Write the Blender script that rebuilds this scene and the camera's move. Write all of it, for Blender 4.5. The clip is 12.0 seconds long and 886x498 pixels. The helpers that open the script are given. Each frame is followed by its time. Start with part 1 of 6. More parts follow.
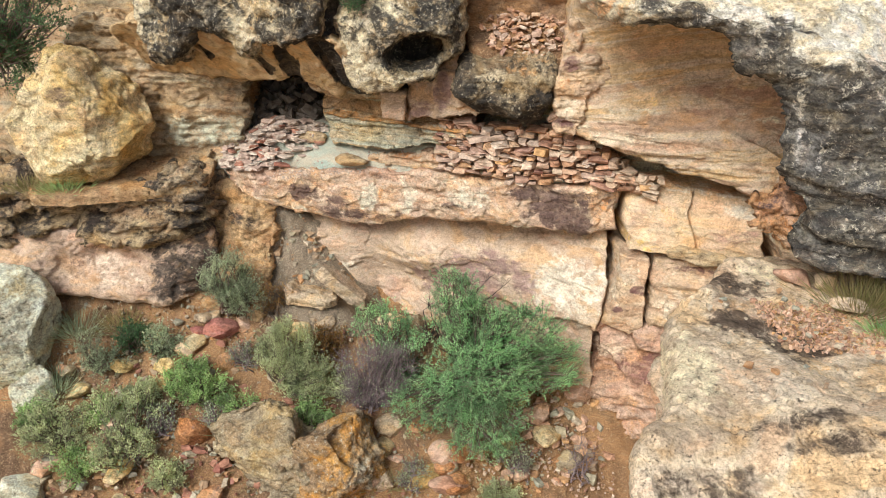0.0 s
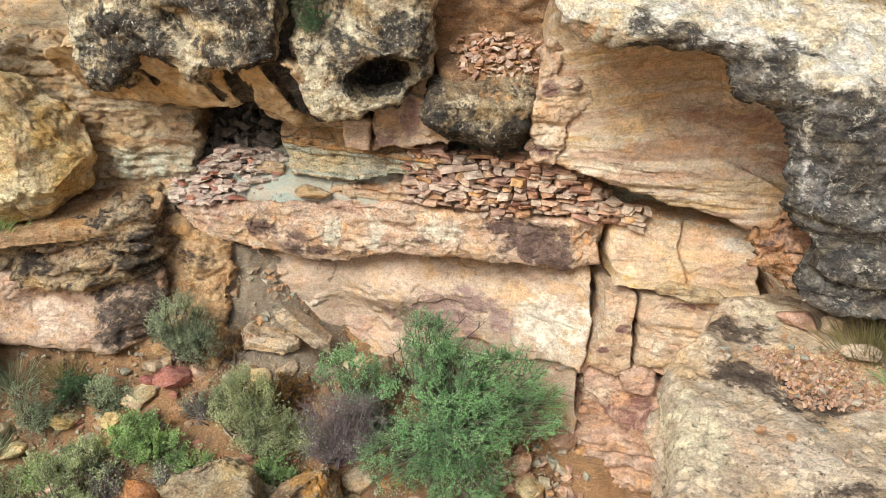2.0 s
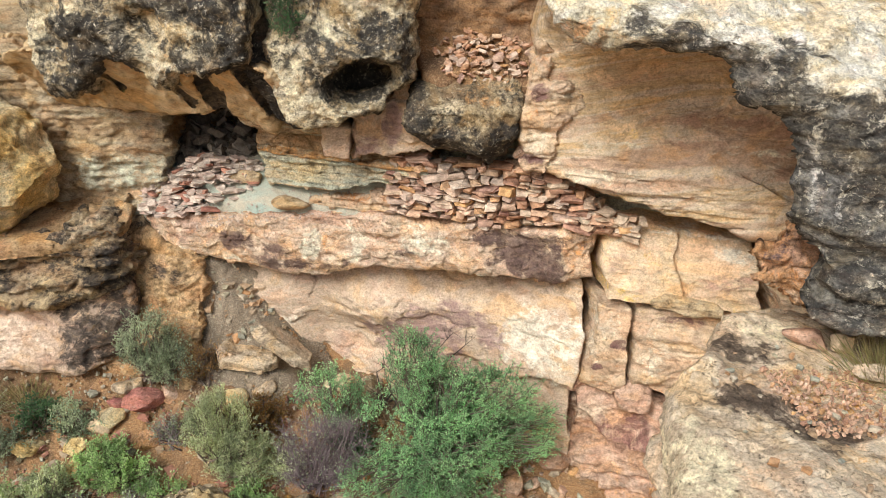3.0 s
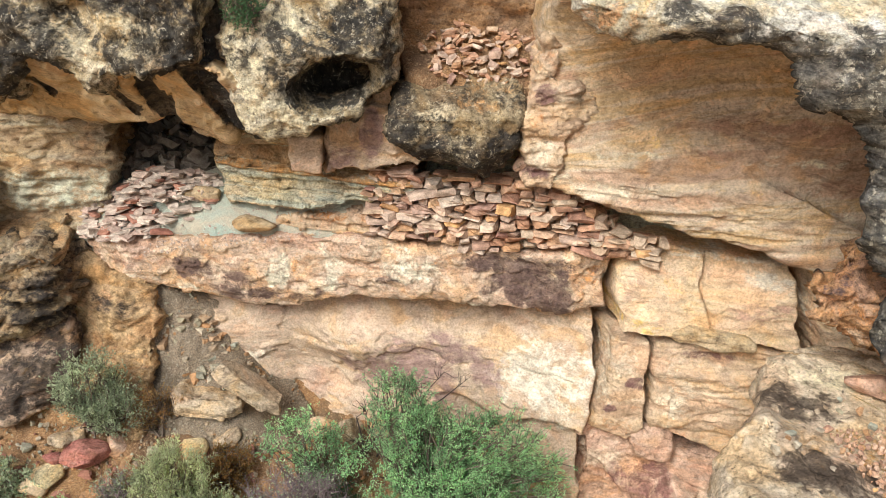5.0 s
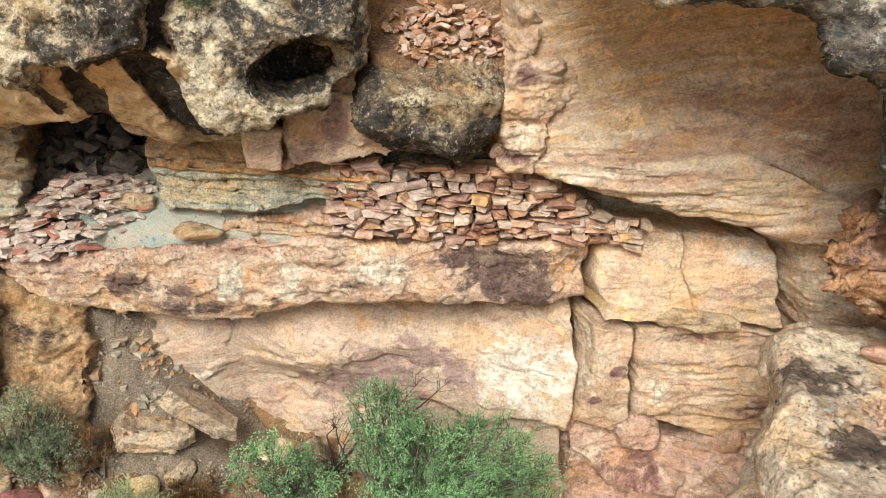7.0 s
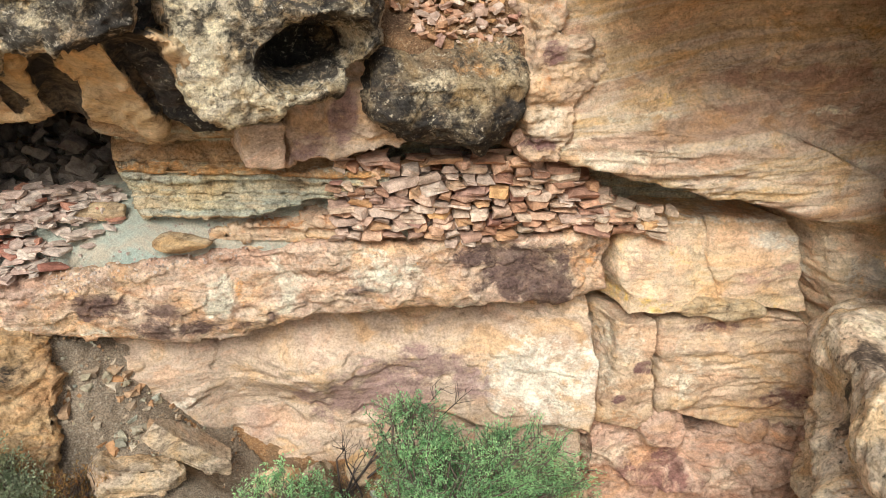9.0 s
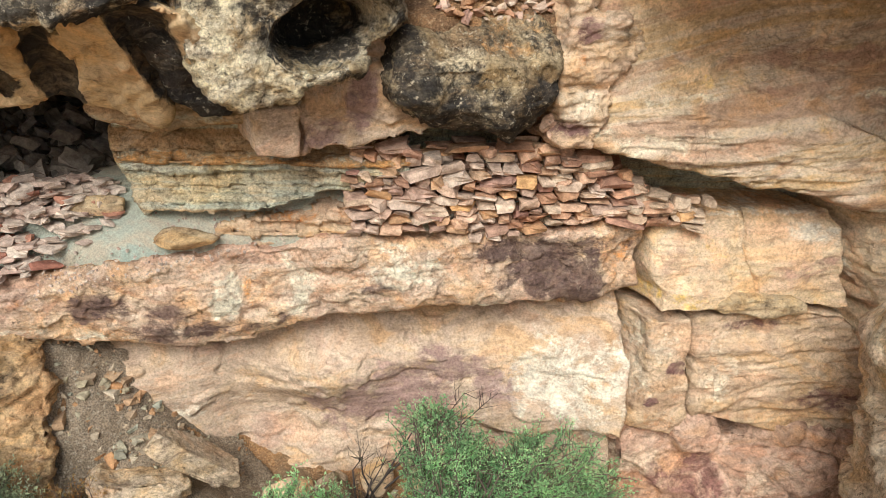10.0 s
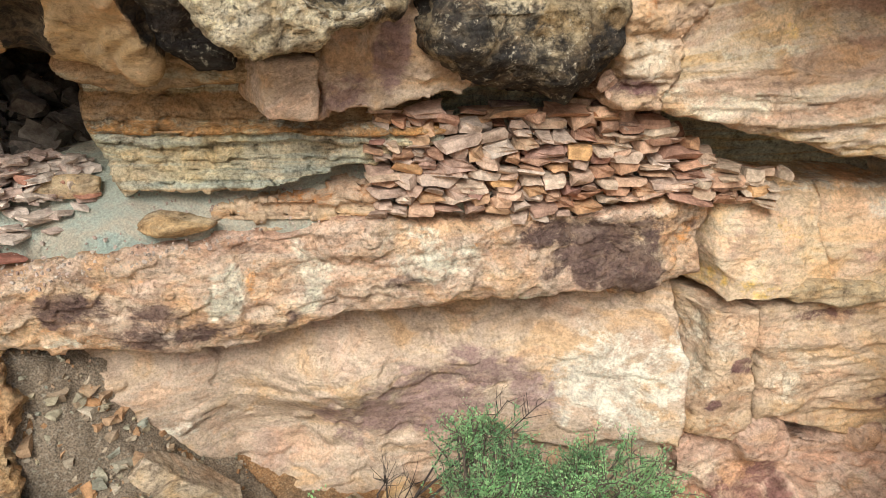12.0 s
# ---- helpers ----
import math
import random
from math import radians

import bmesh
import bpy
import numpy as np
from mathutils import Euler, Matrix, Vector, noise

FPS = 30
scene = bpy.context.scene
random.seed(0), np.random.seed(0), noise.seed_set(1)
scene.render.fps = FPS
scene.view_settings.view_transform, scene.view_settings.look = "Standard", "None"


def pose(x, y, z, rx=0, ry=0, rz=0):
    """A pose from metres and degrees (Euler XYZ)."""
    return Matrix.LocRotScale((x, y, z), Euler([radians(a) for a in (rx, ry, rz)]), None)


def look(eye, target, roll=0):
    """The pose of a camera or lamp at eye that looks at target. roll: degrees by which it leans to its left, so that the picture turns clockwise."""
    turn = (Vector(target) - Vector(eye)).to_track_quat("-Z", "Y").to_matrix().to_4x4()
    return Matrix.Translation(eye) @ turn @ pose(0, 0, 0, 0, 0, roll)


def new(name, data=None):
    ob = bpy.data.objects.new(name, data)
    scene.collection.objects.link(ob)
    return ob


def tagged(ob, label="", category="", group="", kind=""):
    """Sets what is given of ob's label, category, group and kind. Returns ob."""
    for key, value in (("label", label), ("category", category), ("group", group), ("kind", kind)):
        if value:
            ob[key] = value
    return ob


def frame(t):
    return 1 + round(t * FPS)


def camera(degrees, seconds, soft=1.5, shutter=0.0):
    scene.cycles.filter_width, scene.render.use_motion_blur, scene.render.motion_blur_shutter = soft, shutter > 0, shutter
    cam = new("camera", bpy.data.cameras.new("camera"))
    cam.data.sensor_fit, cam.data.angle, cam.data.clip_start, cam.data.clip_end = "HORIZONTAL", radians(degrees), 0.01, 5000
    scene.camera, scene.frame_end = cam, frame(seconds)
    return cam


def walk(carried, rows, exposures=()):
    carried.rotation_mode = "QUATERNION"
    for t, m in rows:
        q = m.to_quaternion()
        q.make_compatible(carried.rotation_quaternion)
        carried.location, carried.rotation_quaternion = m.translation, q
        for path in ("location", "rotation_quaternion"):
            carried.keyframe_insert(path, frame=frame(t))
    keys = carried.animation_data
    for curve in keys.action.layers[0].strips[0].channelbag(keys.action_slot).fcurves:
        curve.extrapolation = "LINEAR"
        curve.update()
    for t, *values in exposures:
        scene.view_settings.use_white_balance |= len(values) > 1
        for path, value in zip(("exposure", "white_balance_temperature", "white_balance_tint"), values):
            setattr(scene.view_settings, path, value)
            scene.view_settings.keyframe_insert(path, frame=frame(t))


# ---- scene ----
cam = camera(57.8, 12.0, soft=0.8)
METRES, EYE, TILT, LEAN, TURN = 8.0, 8.0, -24.5, 0.0, 0.0
ROWS = [
    (0.0, 0.0, 0.0, 0.0, -0.0, 0.0, 0.0),
    (0.5, -0.0005, 0.0305, 0.0115, -0.46, 0.0, 0.22),
    (1.0, 0.0001, 0.0601, 0.0225, -1.0, -0.01, 0.47),
    (1.5, 0.001, 0.0929, 0.0355, -1.52, 0.21, 0.73),
    (2.0, 0.0021, 0.1268, 0.0488, -2.04, 0.89, 1.0),
    (2.5, 0.0028, 0.1602, 0.0616, -2.58, 1.13, 1.24),
    (3.0, 0.0053, 0.2014, 0.0674, -3.1, 1.1, 1.48),
    (5.0, -0.0014, 0.3937, 0.1129, -4.76, 1.05, 2.22),
    (5.5, -0.0264, 0.4234, 0.1162, -6.64, 0.96, 3.05),
    (6.0, -0.0543, 0.4477, 0.1173, -8.8, 0.81, 4.03),
    (6.5, -0.0863, 0.4717, 0.117, -11.0, 0.65, 5.0),
    (7.0, -0.1216, 0.4962, 0.1177, -13.23, 0.45, 5.96),
    (9.0, -0.2387, 0.6285, 0.1356, -20.18, -0.42, 8.99),
    (9.5, -0.2502, 0.6696, 0.1362, -20.66, -0.48, 9.2),
    (10.0, -0.2567, 0.7091, 0.135, -21.1, -0.53, 9.38),
    (10.5, -0.2597, 0.7487, 0.1329, -21.68, -0.59, 9.61),
    (11.0, -0.2632, 0.7896, 0.1315, -22.16, -0.7, 9.8),
    (11.5, -0.2677, 0.8313, 0.1301, -22.73, -0.78, 10.02),
    (12.0, -0.2753, 0.8738, 0.1287, -23.52, -0.86, 10.31),
]
walk(cam, [(t, pose(0, 0, EYE, TILT, LEAN, TURN) @ pose(METRES * x, METRES * y, METRES * z, 90 + pitch, roll, yaw)) for t, x, y, z, yaw, pitch, roll in ROWS],
     exposures=((0.0, 0.40), (3.0, 0.42), (5.0, 0.48), (7.0, 0.46), (9.0, 0.42), (12.0, 0.27)))

# ---- world, sun, exposure ----
SUN_FROM = Vector((-0.50, -0.74, 0.82)).normalized()
world = bpy.data.worlds.new("overcast_sky")
scene.world = world
world.use_nodes = True
wt = world.node_tree
sky = wt.nodes.new("ShaderNodeTexSky")
sky.sky_type, sky.sun_disc = "NISHITA", False
sky.sun_elevation = math.asin(SUN_FROM.z)
sky.sun_rotation = math.atan2(SUN_FROM.x, SUN_FROM.y)
sky.air_density, sky.dust_density, sky.ozone_density = 1.0, 4.0, 0.3
bg = wt.nodes["Background"]
bg.inputs[1].default_value = 0.088
wt.links.new(sky.outputs[0], bg.inputs[0])
sun = new("sun", bpy.data.lights.new("sun", "SUN"))
sun.data.energy, sun.data.angle, sun.data.color = 2.6, radians(30), (0.98, 0.99, 0.95)
sun.matrix_world = look((0, 0, 40), Vector((0, 0, 40)) - SUN_FROM)



# ---- numeric noise ----
_rs = np.random.RandomState(11)
_PERM = np.concatenate([_rs.permutation(512)] * 3)
_GRAD = _rs.normal(size=(512, 3))
_GRAD /= np.linalg.norm(_GRAD, axis=1)[:, None]
_RND = _rs.rand(512, 4)


def pn(P):
    """Gradient noise, about -1 to 1."""
    i = np.floor(P).astype(np.int64)
    f = P - i
    w = f * f * f * (f * (f * 6 - 15) + 10)
    i &= 511
    out = np.zeros(len(P))
    for dx in (0, 1):
        for dy in (0, 1):
            for dz in (0, 1):
                h = _PERM[_PERM[_PERM[(i[:, 0] + dx) & 511] + ((i[:, 1] + dy) & 511)] % 512 + ((i[:, 2] + dz) & 511)] % 512
                g = _GRAD[h]
                k = (g[:, 0] * (f[:, 0] - dx) + g[:, 1] * (f[:, 1] - dy) + g[:, 2] * (f[:, 2] - dz))
                out += k * (w[:, 0] if dx else 1 - w[:, 0]) * (w[:, 1] if dy else 1 - w[:, 1]) * (w[:, 2] if dz else 1 - w[:, 2])
    return out * 1.5


def fbm(P, octaves=4, gain=0.5):
    out, a = np.zeros(len(P)), 1.0
    for k in range(octaves):
        out += a * pn(P + 17.3 * k)
        P, a = P * 2.03, a * gain
    return out


def cells(P):
    """Cell noise: a random value for the nearest cell, and the distance to the cell's border."""
    base = np.floor(P).astype(np.int64)
    d1, d2, val = np.full(len(P), 9.0), np.full(len(P), 9.0), np.zeros(len(P))
    for dx in (-1, 0, 1):
        for dy in (-1, 0, 1):
            for dz in (-1, 0, 1):
                c = base + (dx, dy, dz)
                h = _PERM[_PERM[_PERM[c[:, 0] & 511] + (c[:, 1] & 511)] % 512 + (c[:, 2] & 511)] % 512
                q = c + 0.15 + 0.7 * _RND[h, :3]
                d = np.sqrt(((P - q) ** 2).sum(1))
                near = d < d1
                d2 = np.where(near, d1, np.minimum(d2, d))
                val = np.where(near, _RND[h, 3], val)
                d1 = np.where(near, d, d1)
    return val, d2 - d1


def sstep(a, b, x):
    t = np.clip((np.asarray(x) - a) / (b - a), 0, 1)
    return t * t * (3 - 2 * t)


# ---- materials ----
def mat(name):
    m = bpy.data.materials.new(name)
    m.use_nodes = True
    nt = m.node_tree
    return m, nt, nt.nodes["Principled BSDF"]


def noise_node(nt, vec, scale, detail=5, rough=0.6, dist=0.0):
    n = nt.nodes.new("ShaderNodeTexNoise")
    n.inputs["Scale"].default_value, n.inputs["Detail"].default_value = scale, detail
    n.inputs["Roughness"].default_value, n.inputs["Distortion"].default_value = rough, dist
    nt.links.new(vec, n.inputs["Vector"])
    return n.outputs["Fac"]


def ramp(nt, fac, stops):
    r = nt.nodes.new("ShaderNodeValToRGB")
    e = r.color_ramp.elements
    while len(e) < len(stops):
        e.new(0.5)
    for k, (p, c) in zip(e, stops):
        k.position = p
        k.color = (*c, 1) if len(c) == 3 else c
    nt.links.new(fac, r.inputs[0])
    return r.outputs[0]


def grey(nt, fac, a, b, lo=0.0, hi=1.0):
    r = nt.nodes.new("ShaderNodeMapRange")
    r.inputs[1].default_value, r.inputs[2].default_value = a, b
    r.inputs[3].default_value, r.inputs[4].default_value = lo, hi
    nt.links.new(fac, r.inputs[0])
    return r.outputs[0]


def mth(nt, op, a, b):
    n = nt.nodes.new("ShaderNodeMath")
    n.operation = op
    for s, v in zip(n.inputs, (a, b)):
        if isinstance(v, (int, float)):
            s.default_value = v
        else:
            nt.links.new(v, s)
    return n.outputs[0]


def mix(nt, fac, a, b, how="MIX"):
    n = nt.nodes.new("ShaderNodeMix")
    n.data_type, n.blend_type = "RGBA", how
    for s, v in ((n.inputs[0], fac), (n.inputs[6], a), (n.inputs[7], b)):
        if isinstance(v, (int, float)):
            s.default_value = v
        elif isinstance(v, tuple):
            s.default_value = (*v, 1)
        else:
            nt.links.new(v, s)
    return n.outputs[2]


def mapped(nt, vec, scale, turn=(0, 0, 0), shift=(0, 0, 0)):
    n = nt.nodes.new("ShaderNodeMapping")
    n.inputs["Scale"].default_value, n.inputs["Location"].default_value = scale, shift
    n.inputs["Rotation"].default_value = [radians(a) for a in turn]
    nt.links.new(vec, n.inputs["Vector"])
    return n.outputs[0]


def bump(nt, bsdf, layers):
    last = None
    for h, strength, dist in layers:
        b = nt.nodes.new("ShaderNodeBump")
        b.inputs["Strength"].default_value, b.inputs["Distance"].default_value = strength, dist
        nt.links.new(h, b.inputs["Height"])
        if last:
            nt.links.new(last, b.inputs["Normal"])
        last = b.outputs[0]
    nt.links.new(last, bsdf.inputs["Normal"])


DARK, PALE, RUST = (0.028, 0.026, 0.027), (0.62, 0.50, 0.38), (0.42, 0.17, 0.055)


def rock_mat(name, tones, bands=None, band_mix=0.45, band_scale=(0.35, 0.35, 5.0), dark=DARK, pale=PALE, rust=RUST,
             speck=0.0, speck_size=15.0, speck_col=(0.55, 0.53, 0.42), crust=0.0, crust_col=(0.03, 0.03, 0.032), crust_size=(1.7, 11.0, 0.38), relief=1.0, tilt=(0, 0, 0), seed=0.0, streak=0.0, cracks=0.6, lamina=0.7, pores=0.6, grain=0.8, tinted=0.9, mottle=1.0):
    """Weathered sandstone: patchy tones, bedding bands, grain, stains from the mesh's stain layer, crust and lichen."""
    m, nt, b = mat(name)
    pos = nt.nodes.new("ShaderNodeNewGeometry").outputs["Position"]
    pos = mapped(nt, pos, (1, 1, 1), tilt, (seed, seed * 1.7, seed * 0.6))
    big = noise_node(nt, pos, 0.9, 7, 0.62, 0.8)
    n = len(tones)
    col = ramp(nt, big, [(0.39 + 0.22 * i / max(1, n - 1), c) for i, c in enumerate(tones)])
    lay = noise_node(nt, mapped(nt, pos, band_scale), 1.0, 8, 0.6, 0.6)
    if bands:
        k = len(bands)
        col = mix(nt, band_mix, col, ramp(nt, lay, [(0.38 + 0.24 * i / max(1, k - 1), c) for i, c in enumerate(bands)]))
    # warm and cool iron tints that wander over the face
    hue = noise_node(nt, mapped(nt, pos, (1, 1, 1.5), (0, 0, 0), (7, 3, 5)), 1.5, 6, 0.62, 0.7)
    col = mix(nt, tinted, col, ramp(nt, hue, [(0.38, (1.06, 0.96, 0.79)), (0.47, (0.98, 1.01, 1.01)), (0.54, (0.96, 1.01, 1.08)), (0.62, (1.03, 0.95, 0.91))]), "MULTIPLY")
    if streak:
        st = noise_node(nt, mapped(nt, pos, (3.2, 3.2, 0.45)), 1.0, 6, 0.65, 0.4)
        col = mix(nt, grey(nt, st, 0.54, 0.64, 0, streak), col, dark)
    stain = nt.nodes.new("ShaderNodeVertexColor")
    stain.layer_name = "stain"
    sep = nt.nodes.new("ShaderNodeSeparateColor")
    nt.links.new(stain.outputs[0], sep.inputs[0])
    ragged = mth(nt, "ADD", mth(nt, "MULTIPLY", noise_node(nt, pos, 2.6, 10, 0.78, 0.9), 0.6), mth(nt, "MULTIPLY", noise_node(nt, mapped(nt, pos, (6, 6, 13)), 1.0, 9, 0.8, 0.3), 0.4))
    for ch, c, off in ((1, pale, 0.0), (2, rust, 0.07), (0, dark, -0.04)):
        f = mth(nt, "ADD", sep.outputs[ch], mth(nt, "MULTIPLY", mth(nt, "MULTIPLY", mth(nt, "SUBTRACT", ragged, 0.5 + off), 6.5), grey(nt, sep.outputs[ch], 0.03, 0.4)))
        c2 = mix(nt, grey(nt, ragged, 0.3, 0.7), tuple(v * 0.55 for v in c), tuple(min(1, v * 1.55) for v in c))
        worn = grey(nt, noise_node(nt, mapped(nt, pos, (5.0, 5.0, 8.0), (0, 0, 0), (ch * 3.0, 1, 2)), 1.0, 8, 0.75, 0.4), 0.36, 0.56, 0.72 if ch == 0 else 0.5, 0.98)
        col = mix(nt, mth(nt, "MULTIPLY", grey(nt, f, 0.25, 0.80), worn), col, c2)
    if crust:
        cn = mth(nt, "ADD", mth(nt, "MULTIPLY", noise_node(nt, pos, crust_size[0], 9, 0.7, 0.9), 1 - crust_size[2]), mth(nt, "MULTIPLY", noise_node(nt, pos, crust_size[1], 9, 0.82, 0.3), crust_size[2]))
        col = mix(nt, grey(nt, cn, 0.60 - 0.22 * crust, 0.66 - 0.22 * crust, 0, 0.93), col, crust_col)
    if speck:
        sn = noise_node(nt, pos, speck_size, 9, 0.82)
        col = mix(nt, grey(nt, sn, 0.60 - 0.16 * speck, 0.635 - 0.16 * speck, 0, 0.85), col, speck_col)
    fine = noise_node(nt, pos, 34.0, 6, 0.8)
    mid = noise_node(nt, mapped(nt, pos, (1, 1, 1.6)), 6.0, 10, 0.75, 0.3)
    warp = nt.nodes.new("ShaderNodeVectorMath")
    warp.operation = "MULTIPLY_ADD"
    wn = nt.nodes.new("ShaderNodeTexNoise")
    wn.inputs["Scale"].default_value, wn.inputs["Detail"].default_value = 1.6, 6
    nt.links.new(pos, wn.inputs["Vector"])
    nt.links.new(wn.outputs["Color"], warp.inputs[0])
    warp.inputs[1].default_value = (0.9, 0.9, 0.9)
    nt.links.new(pos, warp.inputs[2])
    vor = nt.nodes.new("ShaderNodeTexVoronoi")
    vor.feature = "DISTANCE_TO_EDGE"
    vor.inputs["Scale"].default_value = 1.0
    nt.links.new(mapped(nt, warp.outputs[0], (0.55, 0.55, 1.9)), vor.inputs["Vector"])
    gate = grey(nt, noise_node(nt, pos, 1.3, 3, 0.5), 0.50, 0.57)
    split = mth(nt, "MULTIPLY", grey(nt, vor.outputs["Distance"], 0.0, 0.011, 1, 0), gate)
    col = mix(nt, mth(nt, "MULTIPLY", split, 0.40 * cracks), col, (0.06, 0.04, 0.03))
    col = mix(nt, grain, col, ramp(nt, fine, [(0.36, (0.40, 0.38, 0.36)), (0.49, (1.0, 1.0, 1.0)), (0.64, (1.48, 1.48, 1.48))]), "MULTIPLY")
    col = mix(nt, mottle, col, ramp(nt, mid, [(0.35, (0.50, 0.47, 0.45)), (0.47, (1.0, 1.0, 1.0)), (0.64, (1.30, 1.30, 1.29))]), "MULTIPLY")
    lam = noise_node(nt, mapped(nt, warp.outputs[0], (1.6, 1.6, 17.0)), 1.0, 9, 0.72, 0.25)
    lamgate = grey(nt, noise_node(nt, pos, 0.9, 4, 0.6), 0.40, 0.62, 0.15, 1.0)
    line = mth(nt, "MULTIPLY", grey(nt, lam, 0.455, 0.40), lamgate)
    col = mix(nt, mth(nt, "MULTIPLY", line, 0.55 * lamina), col, (0.16, 0.10, 0.075))
    pale_line = mth(nt, "MULTIPLY", grey(nt, lam, 0.55, 0.62), lamgate)
    col = mix(nt, mth(nt, "MULTIPLY", pale_line, 0.30 * lamina), col, (0.74, 0.62, 0.48))
    pore = noise_node(nt, pos, 19.0, 7, 0.72)
    hole = grey(nt, pore, 0.40, 0.36)
    col = mix(nt, mth(nt, "MULTIPLY", hole, 0.75 * pores), col, (0.05, 0.04, 0.035))
    # spalled sheets: stepped relief, each step with a slightly different face
    sheet = noise_node(nt, mapped(nt, warp.outputs[0], (0.9, 0.9, 2.0)), 1.1, 7, 0.6, 0.2)
    steps = mth(nt, "MULTIPLY", sheet, 22.0)
    low = mth(nt, "FLOOR", steps, 0.0)
    edge = grey(nt, mth(nt, "FRACT", steps, 0.0), 0.86, 1.0)
    stepped = mth(nt, "ADD", low, edge)
    wh = nt.nodes.new("ShaderNodeTexWhiteNoise")
    wh.noise_dimensions = "1D"
    nt.links.new(low, wh.inputs["W"])
    col = mix(nt, 1.0, col, ramp(nt, wh.outputs["Value"], [(0.0, (0.84, 0.82, 0.80)), (1.0, (1.12, 1.11, 1.10))]), "MULTIPLY")
    nt.links.new(col, b.inputs["Base Color"])
    b.inputs["Roughness"].default_value = 0.93
    b.inputs["Specular IOR Level"].default_value = 0.2
    bump(nt, b, [(stepped, 0.8 * relief, 0.02), (lam, 0.5 * lamina, 0.06), (mth(nt, "SUBTRACT", 1.0, hole), 0.7 * pores, 0.02), (lay, 0.5 * relief, 0.09), (mid, 0.4 * relief, 0.05), (mth(nt, "SUBTRACT", 1.0, split), 0.7 * cracks, 0.03), (fine, 0.8 * relief * grain, 0.02)])
    return m


m_ledge = rock_mat("ledge_sandstone", [(0.45, 0.27, 0.195), (0.63, 0.45, 0.325), (0.69, 0.54, 0.41), (0.57, 0.35, 0.22), (0.67, 0.52, 0.37)],
                   [(0.38, 0.21, 0.16), (0.67, 0.51, 0.375), (0.54, 0.36, 0.25), (0.71, 0.58, 0.46)], 0.4, (0.8, 0.8, 4.5), dark=(0.12, 0.08, 0.072), rust=(0.60, 0.29, 0.10), pale=(0.75, 0.64, 0.52), streak=0.2, grain=0.6, mottle=0.8, cracks=0.15)
m_wall = rock_mat("pink_sandstone", [(0.47, 0.34, 0.235), (0.565, 0.43, 0.315), (0.61, 0.48, 0.355), (0.535, 0.375, 0.285)], [(0.545, 0.39, 0.28), (0.625, 0.485, 0.36)], 0.35, dark=(0.30, 0.205, 0.185), pale=(0.76, 0.64, 0.54), seed=3, relief=0.7, cracks=0.08, lamina=0.6, pores=0.2, grain=0.55, mottle=0.55)
m_slab = rock_mat("pinkish_slab_rock", [(0.450, 0.333, 0.222), (0.522, 0.411, 0.291), (0.558, 0.454, 0.333)], [(0.468, 0.350, 0.230), (0.558, 0.454, 0.333)], 0.4, seed=31, cracks=0.4)
m_cream = rock_mat("cream_sandstone", [(0.62, 0.445, 0.255), (0.70, 0.53, 0.34), (0.665, 0.48, 0.32), (0.73, 0.59, 0.41)], [(0.63, 0.445, 0.25), (0.72, 0.57, 0.395), (0.665, 0.465, 0.33)], 0.45, rust=(0.70, 0.46, 0.14), pale=(0.66, 0.62, 0.53), dark=(0.416, 0.270, 0.208), seed=5, relief=0.7, grain=0.5, pores=0.3, lamina=0.65, mottle=0.6, cracks=0.2)
m_block = rock_mat("tan_block_sandstone", [(0.493, 0.332, 0.211), (0.588, 0.431, 0.286), (0.630, 0.463, 0.324), (0.651, 0.501, 0.351)], [(0.504, 0.327, 0.211), (0.640, 0.491, 0.335), (0.588, 0.409, 0.292)], 0.5, (0.4, 0.4, 3.2), pale=(0.714, 0.589, 0.464), rust=(0.525, 0.245, 0.097), dark=(0.179, 0.098, 0.092), seed=7, grain=0.45, pores=0.3, mottle=0.6, cracks=0.2)
m_red = rock_mat("red_brown_rock", [(0.38, 0.215, 0.15), (0.53, 0.345, 0.25), (0.61, 0.45, 0.345), (0.46, 0.275, 0.19)], [(0.46, 0.265, 0.17), (0.60, 0.42, 0.31)], 0.4, (0.6, 0.6, 3), dark=(0.22, 0.115, 0.10), rust=(0.56, 0.32, 0.14), seed=9, grain=0.5, cracks=0.3)
m_alcove = rock_mat("banded_alcove_sandstone", [(0.562, 0.402, 0.249), (0.645, 0.495, 0.322), (0.582, 0.433, 0.279)], [(0.489, 0.314, 0.206), (0.666, 0.514, 0.333), (0.582, 0.405, 0.219), (0.686, 0.571, 0.434), (0.541, 0.364, 0.258)], 0.8, (0.22, 0.22, 2.2), pale=(0.707, 0.622, 0.488), dark=(0.416, 0.265, 0.187), rust=(0.666, 0.476, 0.197), tilt=(0, 9, 0), seed=2, relief=0.8, cracks=0.1, lamina=0.85, pores=0.2, grain=0.5, mottle=0.6)
m_over = rock_mat("lichen_overhang_rock", [(0.40, 0.30, 0.175), (0.55, 0.455, 0.295), (0.63, 0.55, 0.405), (0.50, 0.37, 0.215)], None, lamina=0.25, pores=1.0, dark=(0.034, 0.033, 0.032), pale=(0.70, 0.60, 0.43), rust=(0.58, 0.38, 0.17), crust=0.54, crust_col=(0.042, 0.041, 0.039), crust_size=(1.25, 9.0, 0.36), speck=0.22, speck_col=(0.62, 0.58, 0.47), relief=1.2, seed=4, streak=0.45)
